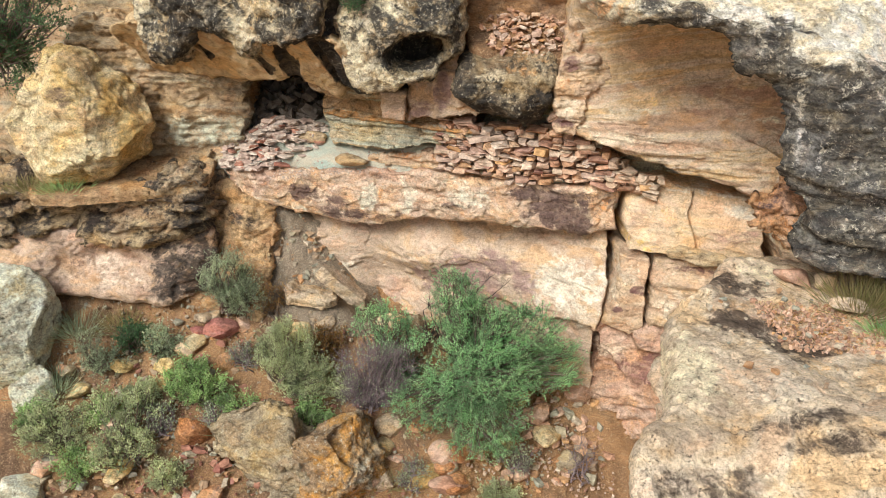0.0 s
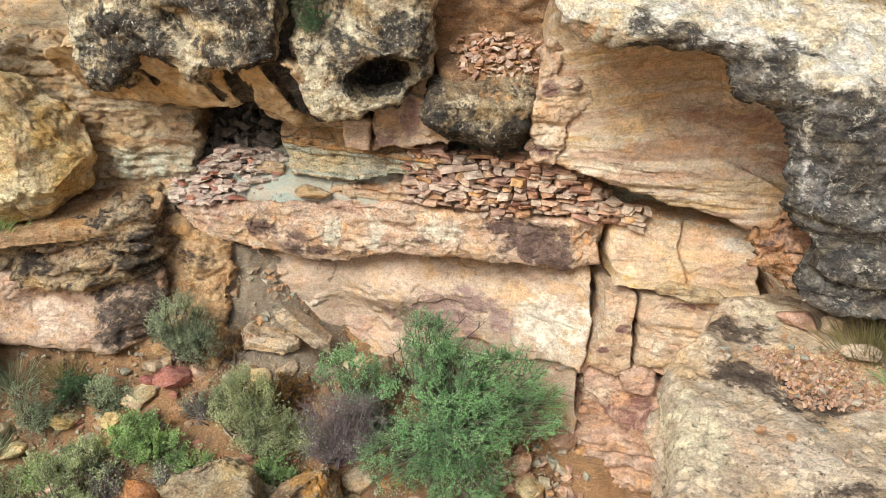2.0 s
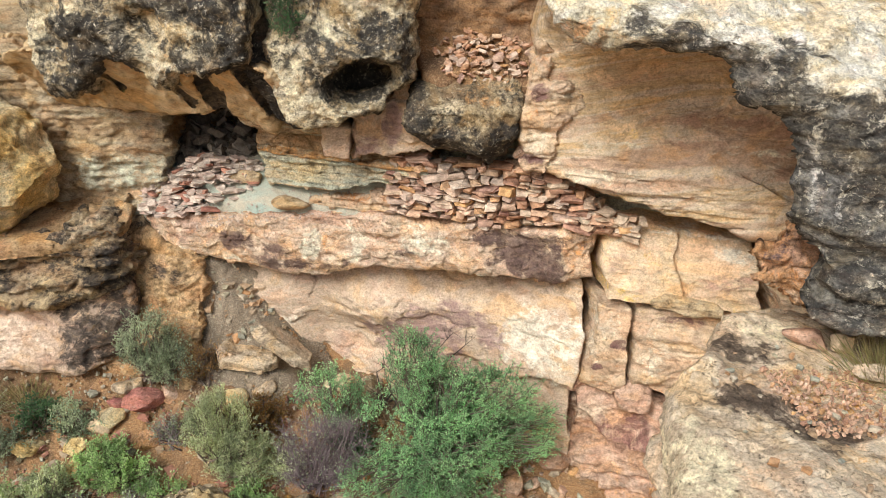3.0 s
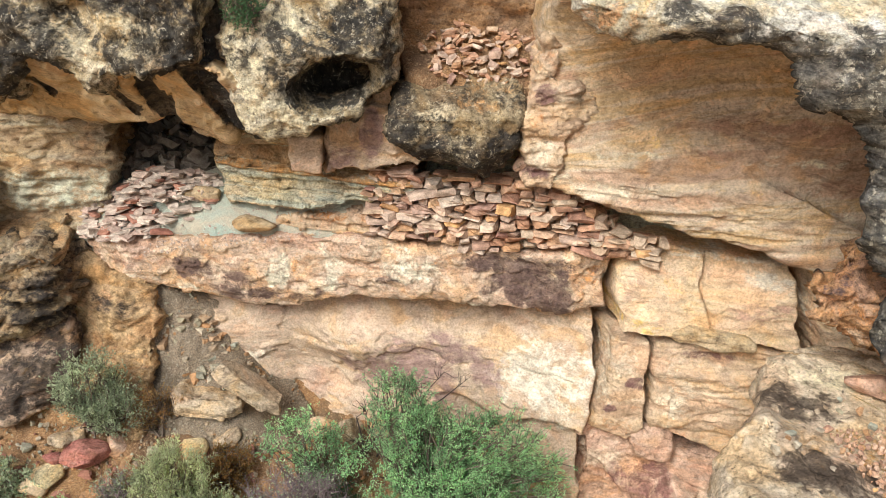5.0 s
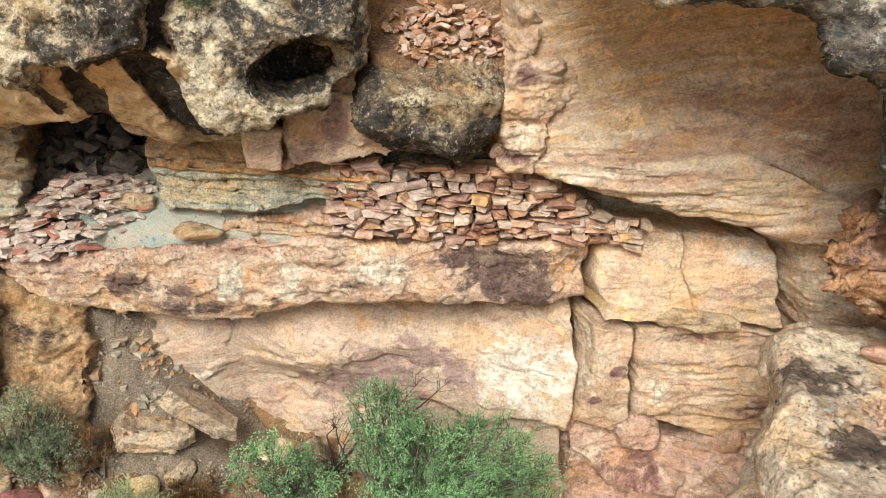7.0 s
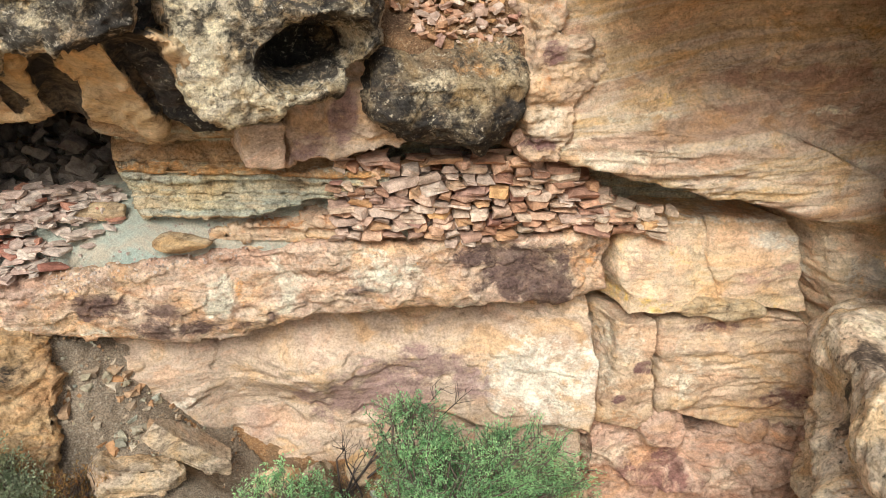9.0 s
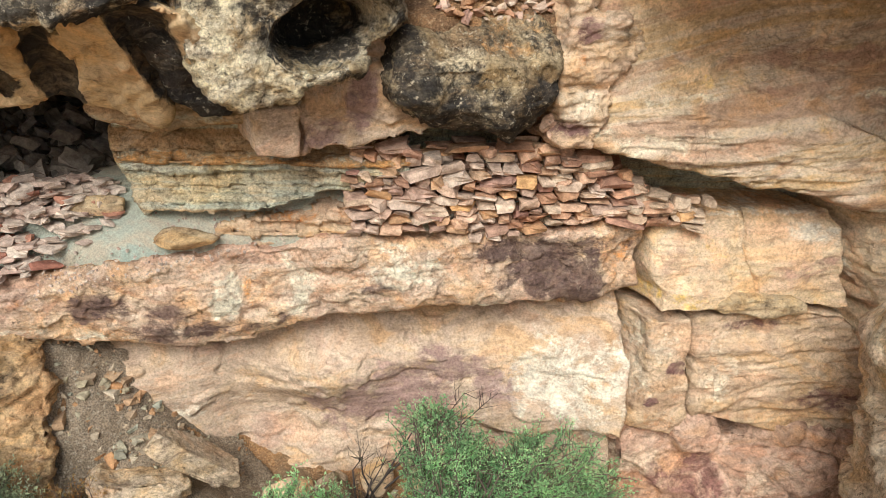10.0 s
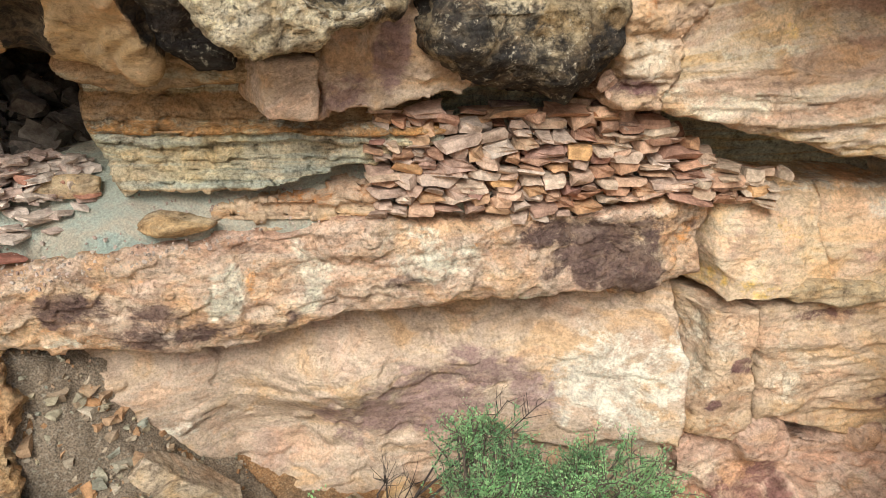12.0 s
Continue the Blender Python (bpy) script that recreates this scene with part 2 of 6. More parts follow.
m_boss = rock_mat("sooty_boss_rock", [(0.20, 0.15, 0.095), (0.33, 0.255, 0.155), (0.42, 0.34, 0.225), (0.28, 0.20, 0.125)], None, lamina=0.2, pores=1.0, dark=(0.032, 0.030, 0.029), pale=(0.62, 0.54, 0.38), rust=(0.44, 0.25, 0.11), crust=0.40, crust_col=(0.045, 0.043, 0.040), crust_size=(1.6, 10.0, 0.4), speck=0.20, speck_col=(0.55, 0.50, 0.38), relief=1.2, seed=44)
m_panel = rock_mat("smooth_tan_panel", [(0.460, 0.312, 0.159), (0.540, 0.392, 0.220), (0.580, 0.441, 0.270)], [(0.480, 0.323, 0.170), (0.580, 0.450, 0.279)], 0.3, dark=(0.02, 0.02, 0.021), seed=12, relief=0.5, cracks=0.2, lamina=0.3, pores=0.1, grain=0.3)
m_roof = rock_mat("pale_roof_rock", rust=(0.50, 0.29, 0.16), tones=[(0.58, 0.52, 0.39), (0.78, 0.73, 0.63), (0.68, 0.60, 0.44), (0.80, 0.76, 0.69)], dark=(0.042, 0.042, 0.042), pale=(0.50, 0.38, 0.20), speck=0.24, speck_size=9.0, speck_col=(0.52, 0.49, 0.40), crust=0.16, crust_col=(0.13, 0.115, 0.08), crust_size=(2.6, 10.0, 0.55), relief=1.2, seed=6, lamina=0.35)
m_bould = rock_mat("pale_boulder_rock", [(0.52, 0.39, 0.26), (0.63, 0.50, 0.35), (0.68, 0.565, 0.415), (0.57, 0.43, 0.31)], [(0.50, 0.37, 0.25), (0.64, 0.52, 0.38)], 0.3, dark=(0.08, 0.060, 0.046), rust=(0.46, 0.24, 0.06), pale=(0.70, 0.59, 0.41), relief=1.1, seed=8, pores=1.0, lamina=0.15, grain=0.6, mottle=0.85, cracks=0.5)
m_yellow = rock_mat("ochre_boulder_rock", [(0.56, 0.39, 0.16), (0.68, 0.52, 0.26), (0.64, 0.50, 0.29), (0.72, 0.60, 0.37)], None, dark=(0.200, 0.142, 0.095), pale=(0.70, 0.60, 0.40), relief=1.1, seed=10, cracks=0.9)
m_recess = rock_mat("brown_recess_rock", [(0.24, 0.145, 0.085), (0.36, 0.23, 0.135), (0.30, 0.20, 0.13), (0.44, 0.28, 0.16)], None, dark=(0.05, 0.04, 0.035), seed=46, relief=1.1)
m_jag = rock_mat("jagged_black_ochre_rock", [(0.340, 0.253, 0.146), (0.520, 0.398, 0.229), (0.420, 0.290, 0.168), (0.500, 0.413, 0.287)], [(0.280, 0.210, 0.154), (0.520, 0.398, 0.239)], 0.4, crust=0.52, crust_col=(0.050, 0.045, 0.042), crust_size=(1.6, 10.0, 0.4), relief=1.4, seed=14)
m_lich = rock_mat("lichen_grey_boulder", [(0.46, 0.42, 0.29), (0.64, 0.64, 0.51), (0.56, 0.52, 0.38), (0.66, 0.68, 0.57)], None, speck=0.5, speck_size=7.0, speck_col=(0.64, 0.68, 0.56), crust=0.30, crust_col=(0.20, 0.18, 0.13), crust_size=(3.5, 12.0, 0.5), relief=1.2, seed=16, lamina=0.15)
m_pinkblack = rock_mat("black_stained_pink_rock", [(0.46, 0.31, 0.215), (0.56, 0.41, 0.30), (0.60, 0.45, 0.34), (0.52, 0.36, 0.24)], [(0.40, 0.25, 0.18), (0.60, 0.45, 0.33)], 0.4, (0.8, 0.8, 3.5), dark=(0.04, 0.035, 0.032), rust=(0.50, 0.31, 0.11), pale=(0.62, 0.52, 0.42), crust=0.16, crust_col=(0.16, 0.10, 0.085), seed=37, grain=0.5, mottle=0.6, cracks=0.2, lamina=0.3)
m_orange = rock_mat("orange_lichen_boulder", [(0.27, 0.185, 0.11), (0.36, 0.24, 0.13), (0.52, 0.28, 0.08), (0.38, 0.29, 0.19)], None, rust=(0.60, 0.30, 0.055), pale=(0.56, 0.54, 0.44), crust=0.34, crust_col=(0.15, 0.12, 0.095), crust_size=(3.0, 12.0, 0.5), speck=0.22, speck_col=(0.56, 0.55, 0.46), relief=1.2, seed=18, lamina=0.2)
m_strata = rock_mat("green_shale_bed", [(0.45, 0.43, 0.32), (0.54, 0.51, 0.375), (0.50, 0.39, 0.245)], [(0.52, 0.335, 0.16), (0.50, 0.49, 0.365), (0.45, 0.49, 0.41), (0.59, 0.50, 0.325)], 0.65, (0.2, 0.2, 7.0), rust=(0.48, 0.26, 0.10), dark=(0.34, 0.215, 0.11), pale=(0.62, 0.65, 0.58), seed=20, cracks=0.1)
m_back = rock_mat("brown_cliff_rock", [(0.400, 0.287, 0.167), (0.500, 0.378, 0.238), (0.440, 0.309, 0.188)], [(0.380, 0.258, 0.147), (0.540, 0.427, 0.278), (0.440, 0.423, 0.324)], 0.5, pale=(0.460, 0.477, 0.382), seed=22, grain=0.5)
m_orangerock = rock_mat("orange_purple_rock", [(0.420, 0.189, 0.082), (0.560, 0.310, 0.149), (0.500, 0.325, 0.227)], None, rust=(0.560, 0.243, 0.077), crust=0.2, crust_col=(0.14, 0.10, 0.11), relief=1.4, seed=24)
m_crimson = rock_mat("deep_red_stone", [(0.33, 0.12, 0.10), (0.44, 0.19, 0.15), (0.38, 0.14, 0.11)], None, seed=35)
m_shelf = rock_mat("tan_gritty_shelf", [(0.40, 0.25, 0.13), (0.52, 0.36, 0.20), (0.46, 0.30, 0.17)], None, seed=33)
m_dark = rock_mat("black_channel_rock", [(0.022, 0.022, 0.024), (0.045, 0.042, 0.04), (0.09, 0.08, 0.07)], None, speck=0.12, seed=26)
m_split = rock_mat("grey_yellow_split_rock", [(0.25, 0.20, 0.135), (0.34, 0.275, 0.19), (0.42, 0.33, 0.19)], [(0.52, 0.40, 0.18), (0.33, 0.27, 0.19)], 0.2, speck=0.2, crust=0.2, crust_col=(0.14, 0.115, 0.085), seed=28)


def soil_mat(name, tones, grit, gritcol, seed=0.0, contrast=0.5):
    m, nt, b = mat(name)
    pos = mapped(nt, nt.nodes.new("ShaderNodeNewGeometry").outputs["Position"], (1, 1, 1), (0, 0, 0), (seed, seed, 0))
    big = noise_node(nt, pos, 0.8, 8, 0.65, 0.5)
    col = ramp(nt, big, [(0.38 + 0.24 * i / (len(tones) - 1), c) for i, c in enumerate(tones)])
    fine = noise_node(nt, pos, 26.0, 8, 0.8)
    col = mix(nt, grey(nt, fine, 0.6 - 0.1 * grit, 0.66 - 0.1 * grit, 0, 0.8), col, gritcol)
    f2 = noise_node(nt, pos, 60.0, 4, 0.7)
    col = mix(nt, 1.0, col, ramp(nt, f2, [(0.37, (1 - contrast, 1 - contrast, 1 - contrast)), (0.63, (1 + contrast, 1 + contrast, 1 + contrast))]), "MULTIPLY")
    nt.links.new(col, b.inputs["Base Color"])
    b.inputs["Roughness"].default_value, b.inputs["Specular IOR Level"].default_value = 0.97, 0.15
    bump(nt, b, [(big, 0.4, 0.2), (fine, 0.9, 0.04), (f2, 0.6, 0.012)])
    return m


m_soil = soil_mat("red_brown_soil", [(0.16, 0.10, 0.062), (0.28, 0.165, 0.09), (0.41, 0.235, 0.115), (0.22, 0.15, 0.092)], 0.65, (0.50, 0.36, 0.22), 0.0, 0.45)
m_shale = soil_mat("green_grey_shale_dust", [(0.47, 0.48, 0.39), (0.50, 0.56, 0.48), (0.58, 0.53, 0.42), (0.46, 0.57, 0.51)], 0.1, (0.58, 0.55, 0.46), 3, 0.2)
m_scree = soil_mat("grey_brown_scree", [(0.205, 0.165, 0.120), (0.31, 0.245, 0.178), (0.26, 0.212, 0.158)], 0.7, (0.42, 0.375, 0.30), 6)


def stone_mat(name, stops, grain=1.0):
    """Loose stones: each one takes its own tone."""
    m, nt, b = mat(name)
    rnd = nt.nodes.new("ShaderNodeObjectInfo").outputs["Random"]
    isl = nt.nodes.new("ShaderNodeNewGeometry")
    tone = mth(nt, "FRACT", mth(nt, "ADD", rnd, isl.outputs["Random Per Island"]), 0.0)
    col = ramp(nt, tone, stops)
    pos = isl.outputs["Position"]
    n1, n2 = noise_node(nt, pos, 11.0, 7, 0.7), noise_node(nt, pos, 55.0, 5, 0.7)
    col = mix(nt, 1.0, col, ramp(nt, n1, [(0.37, (0.60, 0.57, 0.55)), (0.63, (1.25, 1.24, 1.22))]), "MULTIPLY")
    col = mix(nt, 1.0, col, ramp(nt, n2, [(0.3, (0.8, 0.8, 0.8)), (0.7, (1.15, 1.15, 1.15))]), "MULTIPLY")
    nt.links.new(col, b.inputs["Base Color"])
    b.inputs["Roughness"].default_value, b.inputs["Specular IOR Level"].default_value = 0.92, 0.2
    bump(nt, b, [(n1, 0.6, 0.03), (n2, 0.5, 0.008)])
    return m


m_stone = stone_mat("ruin_wall_stone", [(0.0, (0.50, 0.37, 0.30)), (0.15, (0.62, 0.51, 0.42)), (0.3, (0.45, 0.29, 0.22)), (0.45, (0.66, 0.56, 0.47)), (0.6, (0.54, 0.36, 0.22)), (0.72, (0.38, 0.21, 0.17)), (0.85, (0.60, 0.48, 0.39)), (1.0, (0.47, 0.33, 0.26))])
m_tawny_stone = stone_mat("tawny_wall_stone", [(0.0, (0.56, 0.34, 0.21)), (0.2, (0.64, 0.47, 0.36)), (0.4, (0.48, 0.26, 0.16)), (0.55, (0.60, 0.41, 0.29)), (0.7, (0.38, 0.22, 0.16)), (0.85, (0.62, 0.38, 0.18)), (1.0, (0.54, 0.37, 0.29))])
m_buff_stone = stone_mat("buff_wall_stone", [(0.0, (0.64, 0.53, 0.41)), (0.3, (0.56, 0.43, 0.32)), (0.55, (0.68, 0.57, 0.44)), (0.8, (0.50, 0.35, 0.24)), (1.0, (0.62, 0.50, 0.40))])
m_pale_stone = stone_mat("pale_rubble_stone", [(0.0, (0.50, 0.42, 0.36)), (0.3, (0.64, 0.56, 0.49)), (0.55, (0.54, 0.44, 0.38)), (0.8, (0.46, 0.34, 0.29)), (1.0, (0.66, 0.58, 0.50))])
m_red_stone = stone_mat("red_slab_stone", [(0.0, (0.36, 0.18, 0.14)), (0.5, (0.44, 0.23, 0.16)), (1.0, (0.30, 0.13, 0.10))])
# Darker copy of the loose stone: the cave's shade is in the colour.
m_cave_stone = stone_mat("shade_toned_cave_stone", [(0.0, (0.11, 0.10, 0.088)), (0.5, (0.23, 0.205, 0.175)), (1.0, (0.16, 0.135, 0.115))])
m_mix_stone = stone_mat("mixed_scree_stone", [(0.0, (0.44, 0.38, 0.26)), (0.3, (0.34, 0.36, 0.30)), (0.5, (0.46, 0.26, 0.13)), (0.75, (0.36, 0.29, 0.21)), (1.0, (0.52, 0.46, 0.36))])


def leaf_mat(name, stops, trans=0.56):
    m, nt, b = mat(name)
    geo = nt.nodes.new("ShaderNodeNewGeometry")
    col = ramp(nt, geo.outputs["Random Per Island"], stops)
    n = noise_node(nt, geo.outputs["Position"], 2.2, 4, 0.6)
    col = mix(nt, 1.0, col, ramp(nt, n, [(0.37, (0.6, 0.64, 0.6)), (0.63, (1.25, 1.25, 1.15))]), "MULTIPLY")
    nt.links.new(col, b.inputs["Base Color"])
    b.inputs["Roughness"].default_value, b.inputs["Specular IOR Level"].default_value = 0.6, 0.25
    tr = nt.nodes.new("ShaderNodeBsdfTranslucent")
    nt.links.new(col, tr.inputs[0])
    ms = nt.nodes.new("ShaderNodeMixShader")
    ms.inputs[0].default_value = trans
    out = nt.nodes["Material Output"]
    nt.links.new(b.outputs[0], ms.inputs[1])
    nt.links.new(tr.outputs[0], ms.inputs[2])
    nt.links.new(ms.outputs[0], out.inputs[0])
    return m


m_leaf = leaf_mat("green_leaf", [(0.0, (0.22, 0.48, 0.25)), (0.5, (0.39, 0.68, 0.36)), (1.0, (0.56, 0.80, 0.48))], 0.54)
m_sage = leaf_mat("sage_leaf", [(0.0, (0.47, 0.54, 0.31)), (0.5, (0.62, 0.68, 0.43)), (1.0, (0.76, 0.80, 0.56))])
m_grey_leaf = leaf_mat("grey_green_leaf", [(0.0, (0.330, 0.408, 0.288)), (0.5, (0.472, 0.552, 0.396)), (1.0, (0.614, 0.684, 0.504))])
m_lime = leaf_mat("bright_green_leaf", [(0.0, (0.30, 0.48, 0.19)), (0.5, (0.46, 0.64, 0.30)), (1.0, (0.60, 0.75, 0.42))])
m_dark_leaf = leaf_mat("dark_green_leaf", [(0.0, (0.07, 0.15, 0.08)), (0.5, (0.12, 0.22, 0.11)), (1.0, (0.17, 0.29, 0.15))])
m_straw = leaf_mat("dry_grass_blade", [(0.0, (0.34, 0.27, 0.14)), (0.5, (0.46, 0.38, 0.21)), (1.0, (0.30, 0.32, 0.12))])
m_rusty = leaf_mat("rust_brown_leaf", [(0.0, (0.312, 0.156, 0.060)), (0.5, (0.432, 0.240, 0.096)), (1.0, (0.360, 0.288, 0.132))])


def bark_mat(name, a, c):
    m, nt, b = mat(name)
    pos = nt.nodes.new("ShaderNodeNewGeometry").outputs["Position"]
    n = noise_node(nt, pos, 30, 6, 0.7)
    nt.links.new(ramp(nt, n, [(0.3, a), (0.7, c)]), b.inputs["Base Color"])
    b.inputs["Roughness"].default_value = 0.9
    bump(nt, b, [(n, 0.6, 0.01)])
    return m


m_bark = bark_mat("grey_bark", (0.10, 0.075, 0.06), (0.22, 0.17, 0.14))
m_dead = bark_mat("dead_purple_grey_twig", (0.17, 0.13, 0.14), (0.32, 0.26, 0.27))
m_black_twig = bark_mat("black_dead_twig", (0.035, 0.026, 0.024), (0.09, 0.07, 0.06))



# ---- mesh helpers ----
def link_mesh(name, V, F, material, parent=None, label="", smooth=True, stain=None):
    me = bpy.data.meshes.new(name)
    me.from_pydata(np.asarray(V).tolist(), [], F if isinstance(F, list) else F.tolist())
    if smooth:
        me.polygons.foreach_set("use_smooth", np.ones(len(me.polygons), dtype=bool))
    if stain is not None:
        a = me.color_attributes.new("stain", "FLOAT_COLOR", "POINT")
        a.data.foreach_set("color", np.c_[stain, np.ones(len(stain))].ravel().astype(np.float32))
    me.materials.append(material)
    ob = new(name, me)
    if parent:
        ob.parent = parent
    if label:
        ob["label"] = label
    return ob


def at_base(ob):
    """Moves the origin of an object to its base, and its mesh with it."""
    me = ob.data
    V = np.empty(len(me.vertices) * 3)
    me.vertices.foreach_get("co", V)
    V = V.reshape(-1, 3)
    o = np.array([(V[:, 0].min() + V[:, 0].max()) / 2, (V[:, 1].min() + V[:, 1].max()) / 2, V[:, 2].min()])
    me.vertices.foreach_set("co", (V - o).ravel())
    ob.location = o
    return ob


def normals(V, F):
    n = np.zeros_like(V)
    f = np.cross(V[F[:, 2]] - V[F[:, 0]], V[F[:, -1]] - V[F[:, 1]])
    for k in range(F.shape[1]):
        np.add.at(n, F[:, k], f)
    return n / np.maximum(np.linalg.norm(n, axis=1), 1e-9)[:, None]


def smooth_loop(pts, sub=6):
    p = np.array(pts, float)
    a, b, c, d = np.roll(p, 1, 0), p, np.roll(p, -1, 0), np.roll(p, -2, 0)
    out = []
    for t in np.arange(sub) / sub:
        out.append(0.5 * (2 * b + (c - a) * t + (2 * a - 5 * b + 4 * c - d) * t * t + (3 * b - a - 3 * c + d) * t ** 3))
    return np.stack(out, 1).reshape(-1, 2)


def sharp_loop(pts, sub=9):
    """A closed loop of straight runs with true corners."""
    p = np.array(pts, float)
    q = np.roll(p, -1, 0)
    return np.stack([p + (q - p) * k for k in np.arange(sub) / sub], 1).reshape(-1, 2)


def loop_distance(Q, loop):
    """Signed distance of points to a closed loop (inside: plus), and the nearest points on it."""
    a, b = loop, np.roll(loop, -1, 0)
    best, near, inside = np.full(len(Q), 1e9), np.zeros_like(Q), np.zeros(len(Q), bool)
    for p, q in zip(a, b):
        e = q - p
        t = np.clip(((Q - p) @ e) / max(e @ e, 1e-12), 0, 1)
        c = p + t[:, None] * e
        d = ((Q - c) ** 2).sum(1)
        m = d < best
        best[m], near[m] = d[m], c[m]
        cross = (p[1] > Q[:, 1]) != (q[1] > Q[:, 1])
        inside ^= cross & (Q[:, 0] < p[0] + (Q[:, 1] - p[1]) * e[0] / (e[1] if e[1] else 1e-12))
    return np.where(inside, 1, -1) * np.sqrt(best), near


def weather(V, F, amp=0.05, size=0.7, octaves=5, strata=0.0, freq=5.0, blocks=0.0, bsize=(0.5, 0.5, 0.3), crack=0.0, pits=0.0, psize=0.2, seed=0.0, chip=0.03, spall=0.0, ssize=(0.9, 0.9, 0.45), levels=3.5, flake=0.0, fsize=(1.3, 1.3, 0.13), fmask=None):
    """Displaces a rock's surface: lumps, bedding ledges, fractured blocks with cracks, weathered pits."""
    n = normals(V, F)
    S = V + seed * 7.31
    d = amp * fbm(S / size, octaves, 0.52)
    if strata:
        w = S[:, 2] + 0.10 * fbm(S * 0.7, 3)
        k = pn(np.c_[S[:, 0] * 0.25, S[:, 1] * 0.25, w * freq]) + 0.5 * pn(np.c_[S[:, 0] * 0.5, S[:, 1] * 0.5, w * freq * 2.3])
        d += strata * np.tanh(k * 3.0) * (1 - np.abs(n[:, 2])) * (0.6 + 0.6 * pn(S * 0.8))
    if blocks or crack:
        warp = np.c_[fbm(S * 1.3, 3), fbm(S * 1.3 + 40, 3), fbm(S * 1.3 + 80, 3)]
        val, edge = cells((S + 0.10 * warp) / np.array(bsize))
        d += blocks * (val - 0.5) * sstep(0.0, 0.10, edge) - crack * (1 - sstep(0.0, 0.09, edge))
    if pits:
        k = pn(S / psize) + 0.5 * pn(S / psize * 2.1)
        d -= pits * sstep(0.35, 0.75, k)
    if spall:
        v = fbm(S / np.array(ssize) + 3.1, 4) * levels
        fl = np.floor(v)
        d += spall * (fl + sstep(0.90, 1.0, v - fl)) / levels
    if flake:
        v = fbm(np.c_[S[:, :2], S[:, 2] + 0.12 * fbm(S * 0.6, 2)] / np.array(fsize) + 7.7, 3, 0.6) * 2.5
        fl = np.floor(v)
        d += flake * (fl + sstep(0.88, 1.0, v - fl)) / 2.5 * (fmask(V) if fmask else 1.0) * sstep(0.25, 0.75, np.abs(n[:, 1])) * (0.25 + sstep(-0.25, 0.35, pn(S * 0.55 + 5)))
    if chip:
        warp = np.c_[fbm(S * 4, 2), fbm(S * 4 + 40, 2), fbm(S * 4 + 80, 2)]
        val, edge = cells((S + 0.05 * warp) / np.array((0.24, 0.24, 0.13)))
        d += chip * (val - 0.5) * sstep(0.0, 0.12, edge) * (0.3 + sstep(-0.2, 0.4, pn(S * 0.9 + 9)))
    return V + n * d[:, None]


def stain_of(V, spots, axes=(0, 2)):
    """The stain layer: 0 dark varnish, also painted shade in the nose's hole, 1 pale, 2 rust. Spots: (a, b, ra, rb,
    channel, strength).
    """
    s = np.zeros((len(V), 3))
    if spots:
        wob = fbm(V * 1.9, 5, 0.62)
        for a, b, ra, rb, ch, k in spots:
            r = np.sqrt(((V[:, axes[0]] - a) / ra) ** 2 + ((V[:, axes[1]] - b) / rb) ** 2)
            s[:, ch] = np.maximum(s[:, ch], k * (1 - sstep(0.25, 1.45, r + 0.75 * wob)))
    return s


